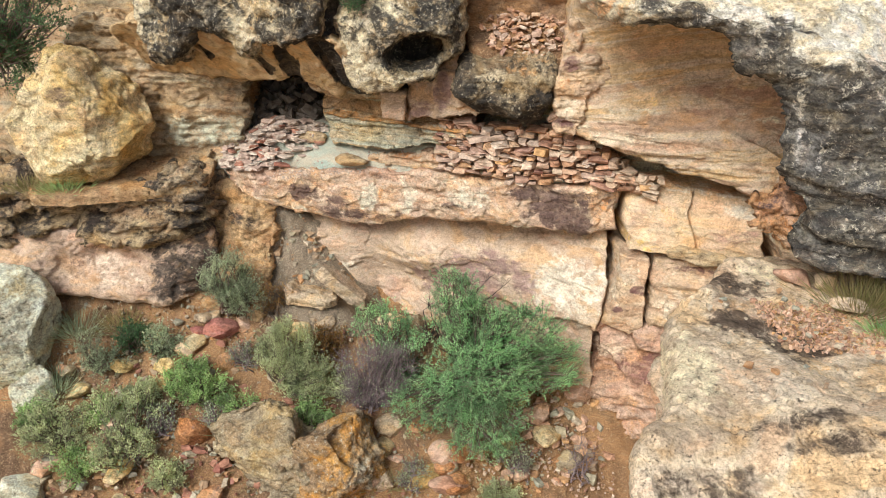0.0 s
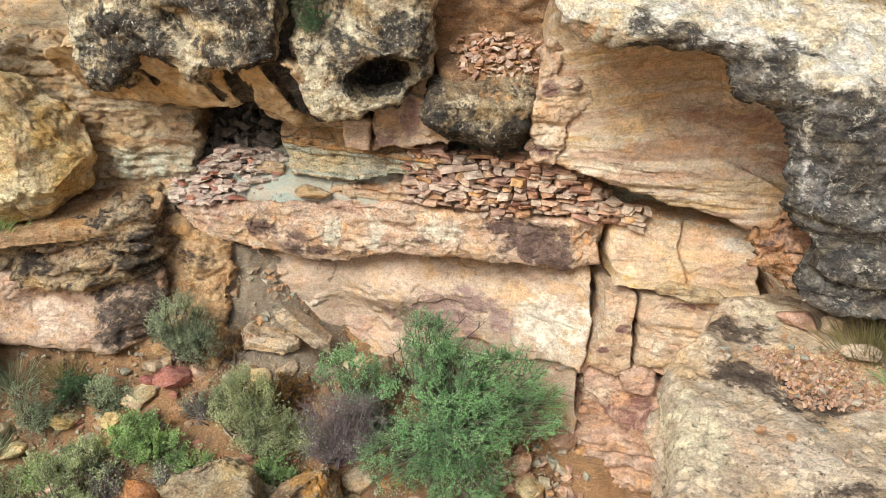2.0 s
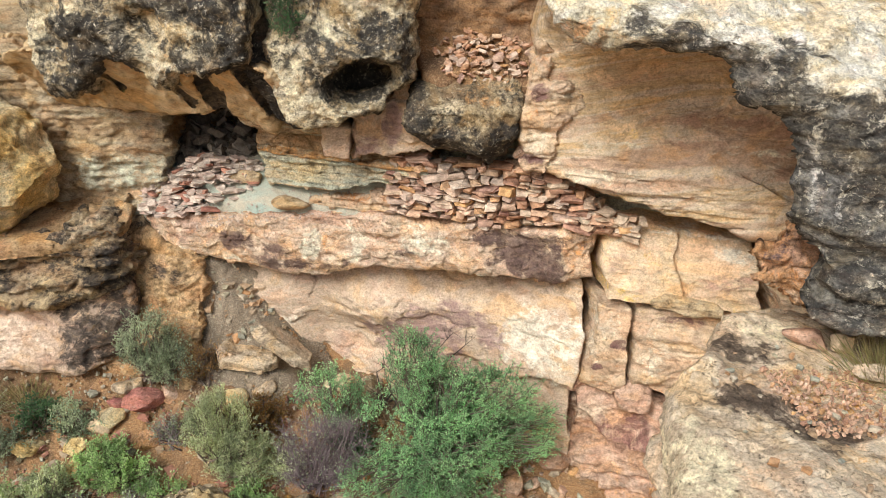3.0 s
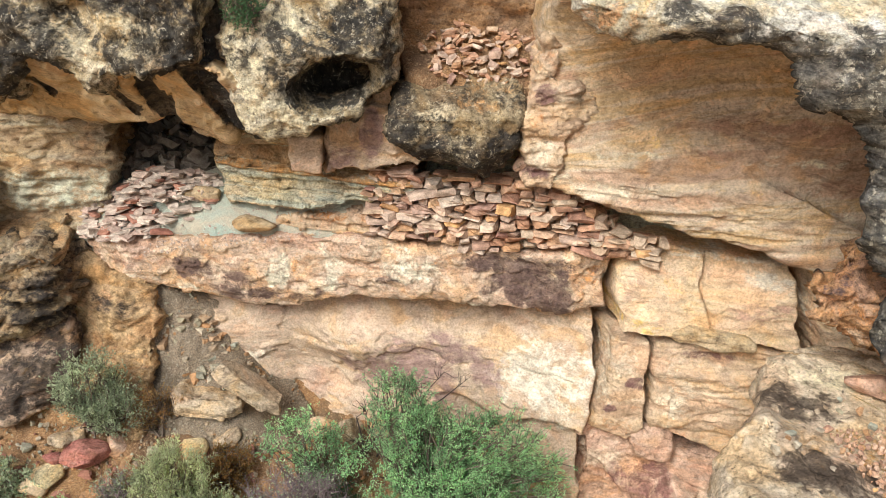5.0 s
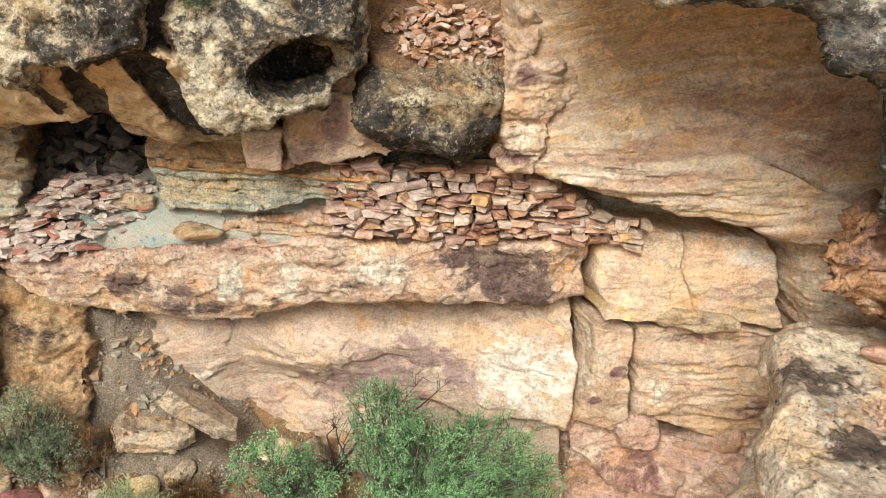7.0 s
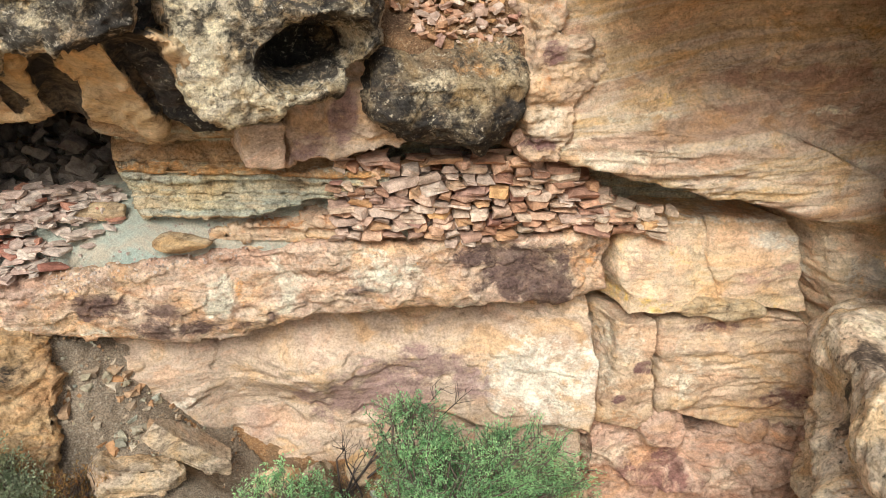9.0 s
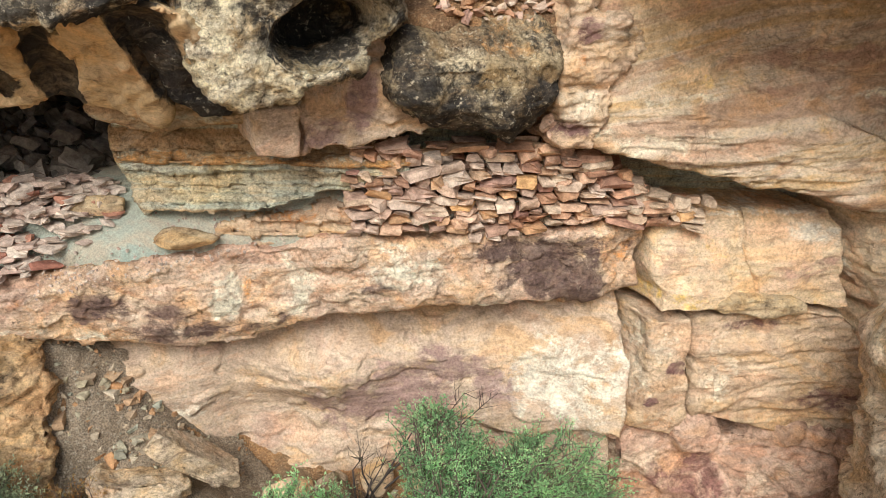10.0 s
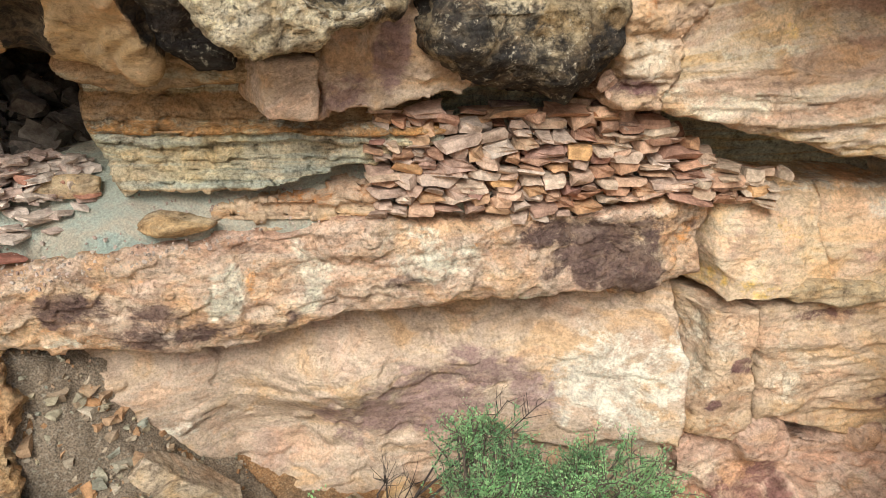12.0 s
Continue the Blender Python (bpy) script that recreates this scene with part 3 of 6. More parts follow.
def relief(name, outline, depth, material, back=0.5, r=0.12, h=0.03, up=False, spots=(), sub=9, wobble=0.04, label="", category="rock", kind="", taper=0.0, shear=(0, 0), sharp=False, stain_fn=None, side=0.0, **rough):
    """A rock body: its outline in x and z (or, with up, in x and y), the depth of its face, and sides that run back from a rounded rim."""
    loop = sharp_loop(outline, sub) if sharp else smooth_loop(outline, sub)
    c3 = np.c_[loop, np.full(len(loop), len(name) * 3.7)]
    loop = loop + wobble * np.c_[fbm(c3 * 3.0, 5, 0.6), fbm(c3 * 3.0 + 31, 5, 0.6)]
    lo, hi = loop.min(0) - h, loop.max(0) + h
    nx, nz = int((hi[0] - lo[0]) / h) + 2, int((hi[1] - lo[1]) / h) + 2
    gx, gz = np.meshgrid(lo[0] + h * np.arange(nx), lo[1] + h * np.arange(nz), indexing="ij")
    Q = np.c_[gx.ravel(), gz.ravel()]
    sd, near = loop_distance(Q, loop)
    keep = sd > -0.5 * h
    snap = keep & (sd < 0.5 * h)
    Q[snap] = near[snap]
    sd = np.where(snap, 0, sd)
    idx = np.arange(nx * nz).reshape(nx, nz)
    quads = np.stack([idx[:-1, :-1], idx[1:, :-1], idx[1:, 1:], idx[:-1, 1:]], -1).reshape(-1, 4)
    quads = quads[keep[quads].all(1)]
    used = np.unique(quads)
    remap = np.full(nx * nz, -1)
    remap[used] = np.arange(len(used))
    quads, Q, sd = remap[quads], Q[used], sd[used]
    t = np.clip(1 - sd / r, 0, 1)
    fall = r * (1 - np.sqrt(np.maximum(1 - t * t, 0)))
    D = depth(Q[:, 0], Q[:, 1]) + (-fall if up else fall)
    V = np.c_[Q, D] if up else np.c_[Q[:, 0], D, Q[:, 1]]
    # sides
    e = np.concatenate([quads[:, [0, 1]], quads[:, [1, 2]], quads[:, [2, 3]], quads[:, [3, 0]]])
    key = np.sort(e, 1)
    _, inv, cnt = np.unique(key, axis=0, return_inverse=True, return_counts=True)
    rim = e[cnt[inv.ravel()] == 1]
    rv = np.unique(rim)
    pos = np.full(len(V), -1)
    pos[rv] = np.arange(len(rv))
    k = int(np.clip(back / (2.0 * h), 3, 60))
    allv, allf, prev = [V], [quads], rv
    ahead, behind, ring = np.arange(len(rv)), np.arange(len(rv)), V[rv].copy()
    ahead[pos[rim[:, 0]]], behind[pos[rim[:, 1]]] = pos[rim[:, 1]], pos[rim[:, 0]]
    mid = Q.mean(0)
    for i in range(1, k + 1):
        s = i / k
        for _ in range(3 if i < 9 else 0):
            ring = 0.5 * ring + 0.25 * (ring[ahead] + ring[behind])
        W = ring.copy()
        if up:
            W[:, 2] -= back * s
            W[:, :2] += (mid - W[:, :2]) * taper * s
        else:
            W[:, 1] += back * s
            W[:, 0] += shear[0] * s
            W[:, 2] += shear[1] * s
            W[:, [0, 2]] += (mid - W[:, [0, 2]]) * taper * s
        if side:
            lump = side * min(1.0, 5 * s) * fbm(W * (np.array([0.7, 0.7, 2.6]) if up else np.array([1.5, 0.8, 1.5])) + 5.0, 4)
            W[:, :2] += (mid - W[:, :2]) / np.maximum(np.linalg.norm(mid - W[:, :2], axis=1), 1e-6)[:, None] * lump[:, None] if up else 0.0
        cur = len(V) + (i - 1) * len(rv) + np.arange(len(rv))
        a, b = pos[rim[:, 0]], pos[rim[:, 1]]
        allv.append(W)
        allf.append(np.c_[prev[b], prev[a], cur[a], cur[b]])
        prev = cur
    V, F = np.concatenate(allv), np.concatenate(allf)
    n0 = normals(V, F)
    axis = n0[: len(quads), 2].mean() if up else -n0[: len(quads), 1].mean()
    if axis < 0:
        F = F[:, ::-1]
    base = V
    V = weather(V, F, **rough)
    st = stain_of(base, spots, (0, 1) if up else (0, 2))
    if stain_fn:
        st = stain_fn(base, normals(V, F), st)
    ob = link_mesh(name, V, F, material, stain=st)
    at_base(ob)
    return tagged(ob, label or name.replace("_", " "), category, kind=kind)


def ico(level):
    bm = bmesh.new()
    bmesh.ops.create_icosphere(bm, subdivisions=level, radius=1.0)
    V = np.array([v.co[:] for v in bm.verts])
    F = np.array([[v.index for v in f.verts] for f in bm.faces])
    bm.free()
    return V, F


ICO = {k: ico(k) for k in (2, 3, 4, 5, 6)}


def boulder(name, centre, radii, material, turn=(0, 0, 0), cuts=7, cut=0.72, square=0.85, level=5, seed=1, spots=(), label="", category="boulder", parent=None, planes=(), **rough):
    """A fractured boulder: a rounded block, flattened by random fracture planes, then weathered."""
    V, F = ICO[level]
    V = V.copy()
    V = np.sign(V) * np.abs(V) ** square
    V /= np.maximum(np.linalg.norm(V, axis=1), 1e-9)[:, None] ** 0.6
    rs = np.random.RandomState(seed)
    cuts = cuts + 8
    cut = cut - 0.12
    dirs = rs.normal(size=(cuts, 3))
    dirs /= np.linalg.norm(dirs, axis=1)[:, None]
    for nrm, lim in [(d, cut + 0.3 * rs.rand()) for d in dirs] + [(np.array(p[:3]) / np.linalg.norm(p[:3]), p[3]) for p in planes]:
        over = V @ nrm - lim
        V = V - np.where(over > 0, over * 0.97, 0)[:, None] * nrm
    R = np.array(Euler([radians(a) for a in turn]).to_matrix())
    V = (V * np.array(radii)) @ R.T + np.array(centre)
    args = dict(amp=0.04, size=0.5, seed=seed)
    args.update(rough)
    base = V
    V = weather(V, F, **args)
    ob = link_mesh(name, V, F, material, parent=parent, stain=stain_of(base, spots))
    at_base(ob)
    return tagged(ob, label, category) if not parent else ob


# ---- ground ----
def ground_z(x, y):
    """The talus: it falls away from the cliff's foot into the canyon."""
    up = 0.1 + 0.8 * (y - 11.3)
    z = np.where(y > 6, up, 0.1 - 4.24 - 0.42 * (6 - y))
    z = np.where(y < -8, -10.02 - 0.03 * (-8 - y), z)
    z = np.where(y > 13.6, 1.94 + 0.2 * (y - 13.6), z)
    foot = 0.75 * sstep(-2.3, -1.3, x) * sstep(12.1, 13.0, y)
    ramp = np.clip(-1.9 - x, 0, 1.2) * 0.75 * sstep(12.85, 13.45, y) * sstep(-3.7, -3.0, x)
    return z - 0.25 * sstep(0.5, 3.0, x) * sstep(9, 11, y) - foot + ramp



def build_ground():
    xs = np.concatenate([np.linspace(-400, -30, 14), np.linspace(-25, -9.2, 22), np.arange(-9, 7, 0.045), np.linspace(7.2, 25, 24), np.linspace(30, 400, 14)])
    ys = np.concatenate([np.linspace(-400, -30, 14), np.linspace(-25, 7.4, 50), np.arange(7.5, 14.2, 0.045), np.linspace(14.5, 30, 16), np.linspace(40, 400, 12)])
    gx, gy = np.meshgrid(xs, ys, indexing="ij")
    x, y = gx.ravel(), gy.ravel()
    P = np.c_[x, y, np.zeros(len(x))]
    z = ground_z(x, y) + 0.16 * fbm(P * 0.9, 4) + 0.035 * fbm(P * 6.0, 3)
    far = np.hypot(x, y - 10)
    z += sstep(30, 120, far) * 6 * fbm(P / 60, 3)
    idx = np.arange(len(x)).reshape(len(xs), len(ys))
    F = np.stack([idx[:-1, :-1], idx[1:, :-1], idx[1:, 1:], idx[:-1, 1:]], -1).reshape(-1, 4)
    ob = link_mesh("ground", np.c_[x, y, z], F, m_soil)
    return tagged(ob, "reddish brown stony soil on a steep talus slope", "ground", kind="structure")


ground = build_ground()

# ---- the cliff's large bodies ----
L = lambda a, b=0.0, c=0.0, z0=4.0: (lambda x, z: a + b * x + c * (z - z0))


def back_depth(x, z):
    y = 14.3 - 0.22 * x + 0.0 * z
    cave = np.exp(-(((x + 2.75) / 0.95) ** 4 + ((z - 4.3) / 0.75) ** 4))
    return y + 2.0 * cave


relief("cliff_back", [(-16, -2), (-16, 8), (-5, 8.3), (6, 8.3), (16, 8), (16, -2)], back_depth, m_back, back=6, r=0.3, h=0.09, sub=1,
       label="brown layered sandstone cliff behind the shelter", category="cliff", kind="structure", amp=0.12, size=1.2, strata=0.06, freq=3.0)


def lower_depth(x, z):
    y = np.interp(x, [-3.8, -2.8, -1.2, -0.36, 1.47, 2.8], [13.35, 13.4, 13.32, 12.85, 12.32, 11.5])
    y = y + 0.33 * (z - 2.0) * sstep(0.2, 2.4, x) + 0.55 * sstep(2.1, 2.75, z) * (1 - 0.7 * sstep(1.6, 2.6, x))
    hollow = np.exp(-((x + 0.75) / 0.55) ** 2 - ((z - 1.35) / 0.45) ** 2)
    y = y + 0.22 * sstep(1.32, 1.22, z + 0.1 * np.sin(x * 5)) * sstep(0.6, 1.4, x)
    return y + 0.25 * hollow - 0.18 * sstep(-1.2, -0.6, x) * (1 - sstep(-0.1, 0.5, x)) * sstep(1.5, 2.0, z)


relief("lower_cliff_wall", [(-4.2, 3.3), (-1, 3.4), (2.55, 3.3), (2.66, 2.75), (2.69, 2.14), (2.54, 1.35), (2.5, 0.4), (2.5, -0.9), (1.0, -0.9), (-0.3, -0.3), (-1.9, 0.2), (-3.2, 0.5), (-4.2, 1.2)],
       lower_depth, m_wall, back=0.9, r=0.04, h=0.02, spots=[(2.15, 1.85, 0.55, 0.6, 1, 0.8), (0.55, 1.75, 0.85, 0.45, 0, 0.55), (2.1, 1.8, 0.25, 0.15, 2, 0.4), (-1.7, 1.6, 0.8, 0.25, 1, 0.35)],
       label="smooth pink sandstone wall hollowed out under the ledge", category="cliff", kind="structure", amp=0.02, size=0.9, strata=0.012, freq=4, spall=0.09, ssize=(1.6, 1.6, 0.8), levels=2.5, chip=0.008, sharp=True)

relief("ledge", [(-3.86, 3.35), (-3.09, 3.47), (-2.16, 3.53), (-1.37, 3.63), (-0.13, 3.71), (0.6, 3.66), (1.93, 3.67), (2.73, 3.68), (2.75, 2.97), (2.32, 2.84), (1.44, 2.8), (0.71, 2.89), (-0.23, 2.78), (-0.91, 2.65), (-1.31, 2.52), (-1.82, 2.6), (-2.64, 2.65), (-3.37, 2.79), (-3.78, 2.93)],
       lambda x, z: 12.45 - 0.27 * x + 0.25 * np.maximum(0, 3.0 - z), m_ledge, back=1.7, r=0.10, h=0.018,
       spots=[(1.95, 3.15, 0.55, 0.26, 0, 0.95), (1.75, 3.45, 0.65, 0.12, 0, 0.8), (-2.45, 3.15, 0.28, 0.16, 0, 0.7), (0.07, 3.12, 0.2, 0.14, 0, 0.65), (-0.83, 3.2, 0.13, 0.3, 2, 0.8), (-1.24, 3.1, 0.10, 0.35, 1, 0.8), (2.6, 3.3, 0.15, 0.35, 2, 0.8), (-1.5, 2.78, 0.6, 0.12, 0, 0.7), (0.3, 3.3, 0.45, 0.22, 1, 0.8), (-0.6, 3.25, 0.35, 0.3, 1, 0.55), (2.5, 3.2, 0.2, 0.4, 2, 0.7), (-1.05, 3.2, 0.12, 0.35, 2, 0.7), (-1.35, 3.1, 0.1, 0.35, 1, 0.8), (-2.2, 2.95, 0.6, 0.15, 2, 0.45), (1.1, 3.45, 0.9, 0.1, 2, 0.5), (1.0, 2.86, 0.8, 0.06, 1, 0.7), (-3.2, 3.15, 0.4, 0.25, 2, 0.5), (-2.0, 3.25, 0.35, 0.2, 2, 0.6), (-1.75, 3.0, 0.25, 0.15, 0, 0.45), (-3.3, 2.9, 0.3, 0.1, 1, 0.6), (-2.4, 2.75, 0.4, 0.07, 1, 0.5), (2.2, 3.5, 0.3, 0.1, 0, 0.55), (0.55, 3.15, 0.25, 0.1, 2, 0.4)],
       label="long pink and white stained sandstone ledge carrying the ruin", category="ledge", kind="structure", amp=0.045, size=0.6, strata=0.006, freq=5, spall=0.10, ssize=(0.9, 0.9, 0.8), levels=3, flake=0.015, fsize=(1.0, 1.0, 0.12), chip=0.010, sharp=True)

RW = lambda x, z: 12.65 - 0.36 * x + 0.16 * (z - 2.6)
def upper_block_depth(x, z):
    # two faces meet at a crooked joint, the farther one set back a little
    joint = 3.84 + 0.06 * np.sin(z * 7.0) + 0.12 * np.maximum(0, 3.1 - z)
    lip = 0.10 * sstep(3.02, 2.94, z + 0.05 * np.sin(x * 4.0))
    return RW(x, z) - 0.05 + 0.05 * sstep(-0.02, 0.02, x - joint) + 0.10 * np.exp(-((x - joint) / 0.022) ** 2) - lip * sstep(3.75, 3.5, x) + 0.10 * sstep(3.5, 3.75, z)


relief("right_upper_block", [(2.86, 3.74), (3.54, 3.78), (4.2, 3.76), (4.75, 3.72), (4.79, 3.3), (4.84, 3.0), (4.92, 2.66), (4.3, 2.68), (3.6, 2.72), (2.9, 2.72), (2.86, 3.2)], upper_block_depth, m_cream, back=1.6, r=0.06, h=0.018,
       spots=[(3.1, 2.9, 0.55, 0.16, 2, 0.75), (3.4, 3.4, 0.5, 0.25, 2, 0.35), (4.55, 3.5, 0.28, 0.10, 1, 0.6), (3.7, 3.72, 1.2, 0.05, 1, 0.6), (4.5, 3.1, 0.35, 0.2, 0, 0.4), (4.3, 2.72, 0.5, 0.08, 2, 0.55), (3.0, 3.25, 0.15, 0.2, 0, 0.3)], label="cream and ochre sandstone block beside the ledge", category="cliff block", kind="structure", amp=0.02, size=0.7, strata=0.012, freq=5, spall=0.05, ssize=(1.3, 1.3, 0.5), flake=0.025, chip=0.008, sharp=True, wobble=0.03)
relief("right_pillar", [(2.80, 2.64), (3.26, 2.62), (3.27, 2.1), (3.27, 1.46), (3.05, 1.28), (2.60, 1.40), (2.67, 1.7), (2.78, 2.05), (2.84, 2.3)], lambda x, z: RW(x, z) - 0.06, m_block, back=1.2, r=0.05, h=0.018,
       spots=[(3.15, 2.05, 0.16, 0.07, 0, 0.8), (2.95, 2.35, 0.2, 0.2, 1, 0.6), (3.1, 2.45, 0.2, 0.12, 2, 0.5), (2.85, 1.72, 0.16, 0.06, 0, 0.7), (2.95, 1.55, 0.3, 0.18, 2, 0.8), (2.75, 1.9, 0.15, 0.25, 1, 0.7), (3.1, 1.75, 0.1, 0.05, 2, 0.8)], label="reddish sandstone pillar beside a deep crack", category="cliff block", kind="structure", amp=0.02, size=0.4, strata=0.012, freq=7, crack=0.006, bsize=(0.5, 1, 0.4), spall=0.06, ssize=(0.5, 0.5, 0.35), flake=0.025, chip=0.012, sharp=True, wobble=0.02)
relief("right_lower_block", [(3.32, 2.62), (3.9, 2.66), (4.9, 2.62), (5.02, 2.45), (5.10, 2.22), (5.2, 1.7), (5.26, 1.1), (4.8, 1.12), (4.3, 1.2), (3.9, 1.32), (3.34, 1.44), (3.33, 2.0)], lambda x, z: RW(x, z) + 0.03 + 0.06 * sstep(1.6, 1.5, z + 0.08 * np.sin(x * 6)), m_block, back=1.2, r=0.045, h=0.018,
       spots=[(4.7, 1.6, 0.4, 0.14, 0, 0.45), (4.9, 1.75, 0.3, 0.3, 2, 0.4), (3.6, 2.0, 0.2, 0.5, 1, 0.4), (3.8, 2.5, 0.5, 0.06, 0, 0.45), (4.3, 2.3, 0.6, 0.15, 2, 0.3), (3.6, 1.45, 0.3, 0.08, 2, 0.7)], label="broad tan sandstone block with fine bedding", category="cliff block", kind="structure", amp=0.02, size=0.7, strata=0.018, freq=7, blocks=0.02, bsize=(1.2, 2, 0.6), crack=0.008, spall=0.06, ssize=(1.2, 1.2, 0.35), flake=0.03, chip=0.01, sharp=True, wobble=0.02)
relief("right_grey_step", [(3.45, 2.84), (3.9, 2.88), (4.25, 2.84), (4.4, 2.74), (4.3, 2.66), (3.6, 2.66)], lambda x, z: RW(x, z) - 0.12, m_back, back=0.6, r=0.06, h=0.018, label="thin grey-green weathered shale step", category="cliff block", kind="structure", amp=0.03, size=0.3, strata=0.02, freq=12)
relief("right_far_block", [(4.86, 3.75), (5.6, 3.8), (7.0, 3.7), (7.2, 0.5), (5.45, 0.6), (5.36, 1.1), (5.30, 1.94), (5.14, 2.61), (4.98, 3.1)], lambda x, z: RW(x, z) - 0.16 - 0.25 * sstep(5.2, 5.9, x), m_cream, back=1.2, r=0.07, h=0.024,
       spots=[(5.3, 3.2, 0.3, 0.25, 1, 0.7), (5.5, 3.4, 0.3, 0.06, 2, 0.8), (5.5, 2.4, 0.3, 0.35, 2, 0.7), (5.55, 1.9, 0.2, 0.4, 0, 0.5)], label="cream sandstone wall behind a narrow crack", category="cliff block", kind="structure", amp=0.04, size=0.6, spall=0.08, flake=0.03, chip=0.015, sharp=True)
relief("right_base_rock", [(2.55, 1.42), (3.30, 1.34), (4.2, 1.24), (5.30, 1.06), (6.2, 0.3), (6.3, -1.2), (2.4, -1.4), (2.35, 0.1), (2.5, 0.8)], lambda x, z: 12.45 - 0.36 * x + 0.2 * (z - 1.2), m_red, back=1.2, r=0.08, h=0.026,
       spots=[(3.4, 0.7, 0.3, 0.25, 0, 0.5), (2.75, 0.95, 0.3, 0.3, 1, 0.6), (4.3, 0.8, 0.6, 0.3, 1, 0.5), (2.8, -0.35, 1.2, 0.5, 2, 0.7), (3.05, 0.65, 0.28, 0.28, 0, 0.45)], label="fractured red-brown rock at the cliff foot", category="cliff block", kind="structure", amp=0.06, size=0.5, strata=0.03, freq=4, blocks=0.40, bsize=(0.6, 1.2, 0.5), crack=0.06, spall=0.08, flake=0.12, fsize=(0.6, 0.6, 0.12), fmask=lambda V: sstep(0.35, 0.1, V[:, 2]))

def alcove_depth(x, z):
    crack = np.interp(x, [1.8, 3.0, 3.9, 4.5, 5.1, 6.5], [4.95, 4.86, 4.84, 4.70, 4.36, 4.0]) + 0.03 * np.sin(x * 5.0)
    lip = 0.13 * sstep(0.02, -0.015, z - crack) * sstep(2.2, 3.0, x)
    hollow = 0.40 * np.exp(-((x - 3.6) / 1.1) ** 2 - ((z - 5.7) / 0.55) ** 2)
    return 12.28 - 0.33 * x + hollow - lip - 0.9 * np.maximum(0, z - 6.1) ** 2


relief("alcove_wall", [(1.80, 5.3), (1.86, 5.9), (1.95, 6.8), (2.6, 7.2), (3.85, 7.3), (6.4, 7.0), (6.8, 5.4), (6.5, 4.0), (5.0, 3.85), (4.13, 4.04), (3.44, 4.17), (2.88, 4.33), (2.32, 4.49), (1.95, 4.58), (1.80, 4.88)],
       alcove_depth, m_alcove, back=1.0, r=0.07, h=0.02,
       spots=[(3.05, 5.55, 0.40, 0.35, 2, 0.42), (3.3, 5.15, 0.5, 0.09, 2, 0.75), (3.9, 4.72, 0.7, 0.08, 2, 0.55), (2.5, 5.0, 0.6, 0.06, 2, 0.4), (3.9, 5.32, 0.75, 0.09, 0, 0.55), (4.6, 5.35, 0.5, 0.14, 0, 0.6), (3.6, 5.05, 0.5, 0.06, 0, 0.45), (4.85, 4.75, 0.35, 0.12, 0, 0.5), (2.0, 5.2, 0.15, 0.35, 0, 0.45), (2.15, 5.75, 0.3, 0.3, 0, 0.3), (4.3, 5.02, 0.4, 0.07, 1, 0.6), (2.9, 4.98, 0.35, 0.06, 1, 0.5), (1.95, 4.75, 0.25, 0.15, 1, 0.5), (2.6, 4.62, 0.6, 0.12, 1, 0.45), (5.0, 4.5, 0.3, 0.15, 1, 0.4)],
       label="smooth banded orange sandstone alcove wall", category="cliff", kind="structure", amp=0.04, size=0.9, strata=0.014, freq=3.5, spall=0.035, ssize=(2.2, 2.2, 0.5), levels=3, chip=0.006, flake=0.075, fsize=(2.0, 2.0, 0.075), fmask=lambda V: 1.0 - 0.9 * sstep(4.7, 5.2, V[:, 2] + 0.15 * (V[:, 0] - 2)))

relief("alcove_column", [(1.84, 6.25), (2.0, 6.14), (1.99, 5.80), (2.37, 5.74), (2.43, 5.44), (2.15, 5.18), (2.06, 4.80), (1.97, 4.58), (1.71, 4.60), (1.64, 4.96), (1.64, 5.4), (1.72, 5.76), (1.79, 5.98)],
       lambda x, z: 12.21 - 0.33 * x + 0.16 * sstep(2.05, 2.4, x) + 0.12 * np.maximum(0, z - 5.7), m_block, back=0.8, r=0.05, h=0.016, sharp=True,
       spots=[(1.8, 5.35, 0.2, 0.25, 2, 0.7), (1.85, 5.0, 0.2, 0.3, 1, 0.6), (2.15, 5.6, 0.2, 0.12, 1, 0.6), (1.9, 5.95, 0.12, 0.25, 2, 0.6), (1.85, 5.6, 0.12, 0.1, 0, 0.6), (1.8, 4.75, 0.15, 0.1, 0, 0.4)],
       label="pitted pinkish fractured rock at the alcove's edge", category="cliff block", kind="structure", amp=0.03, size=0.45, blocks=0.05, bsize=(0.3, 0.4, 0.12), crack=0.012, spall=0.06, ssize=(0.5, 0.5, 0.2), flake=0.05, fsize=(0.7, 0.7, 0.07), chip=0.02)

ROOF_EDGE = lambda x: np.interp(x, [1.5, 2.2, 2.7, 3.2, 3.7, 4.1, 4.5, 6, 7.6], [6.85, 6.72, 6.70, 6.64, 6.50, 6.36, 6.2, 5.7, 5.4])


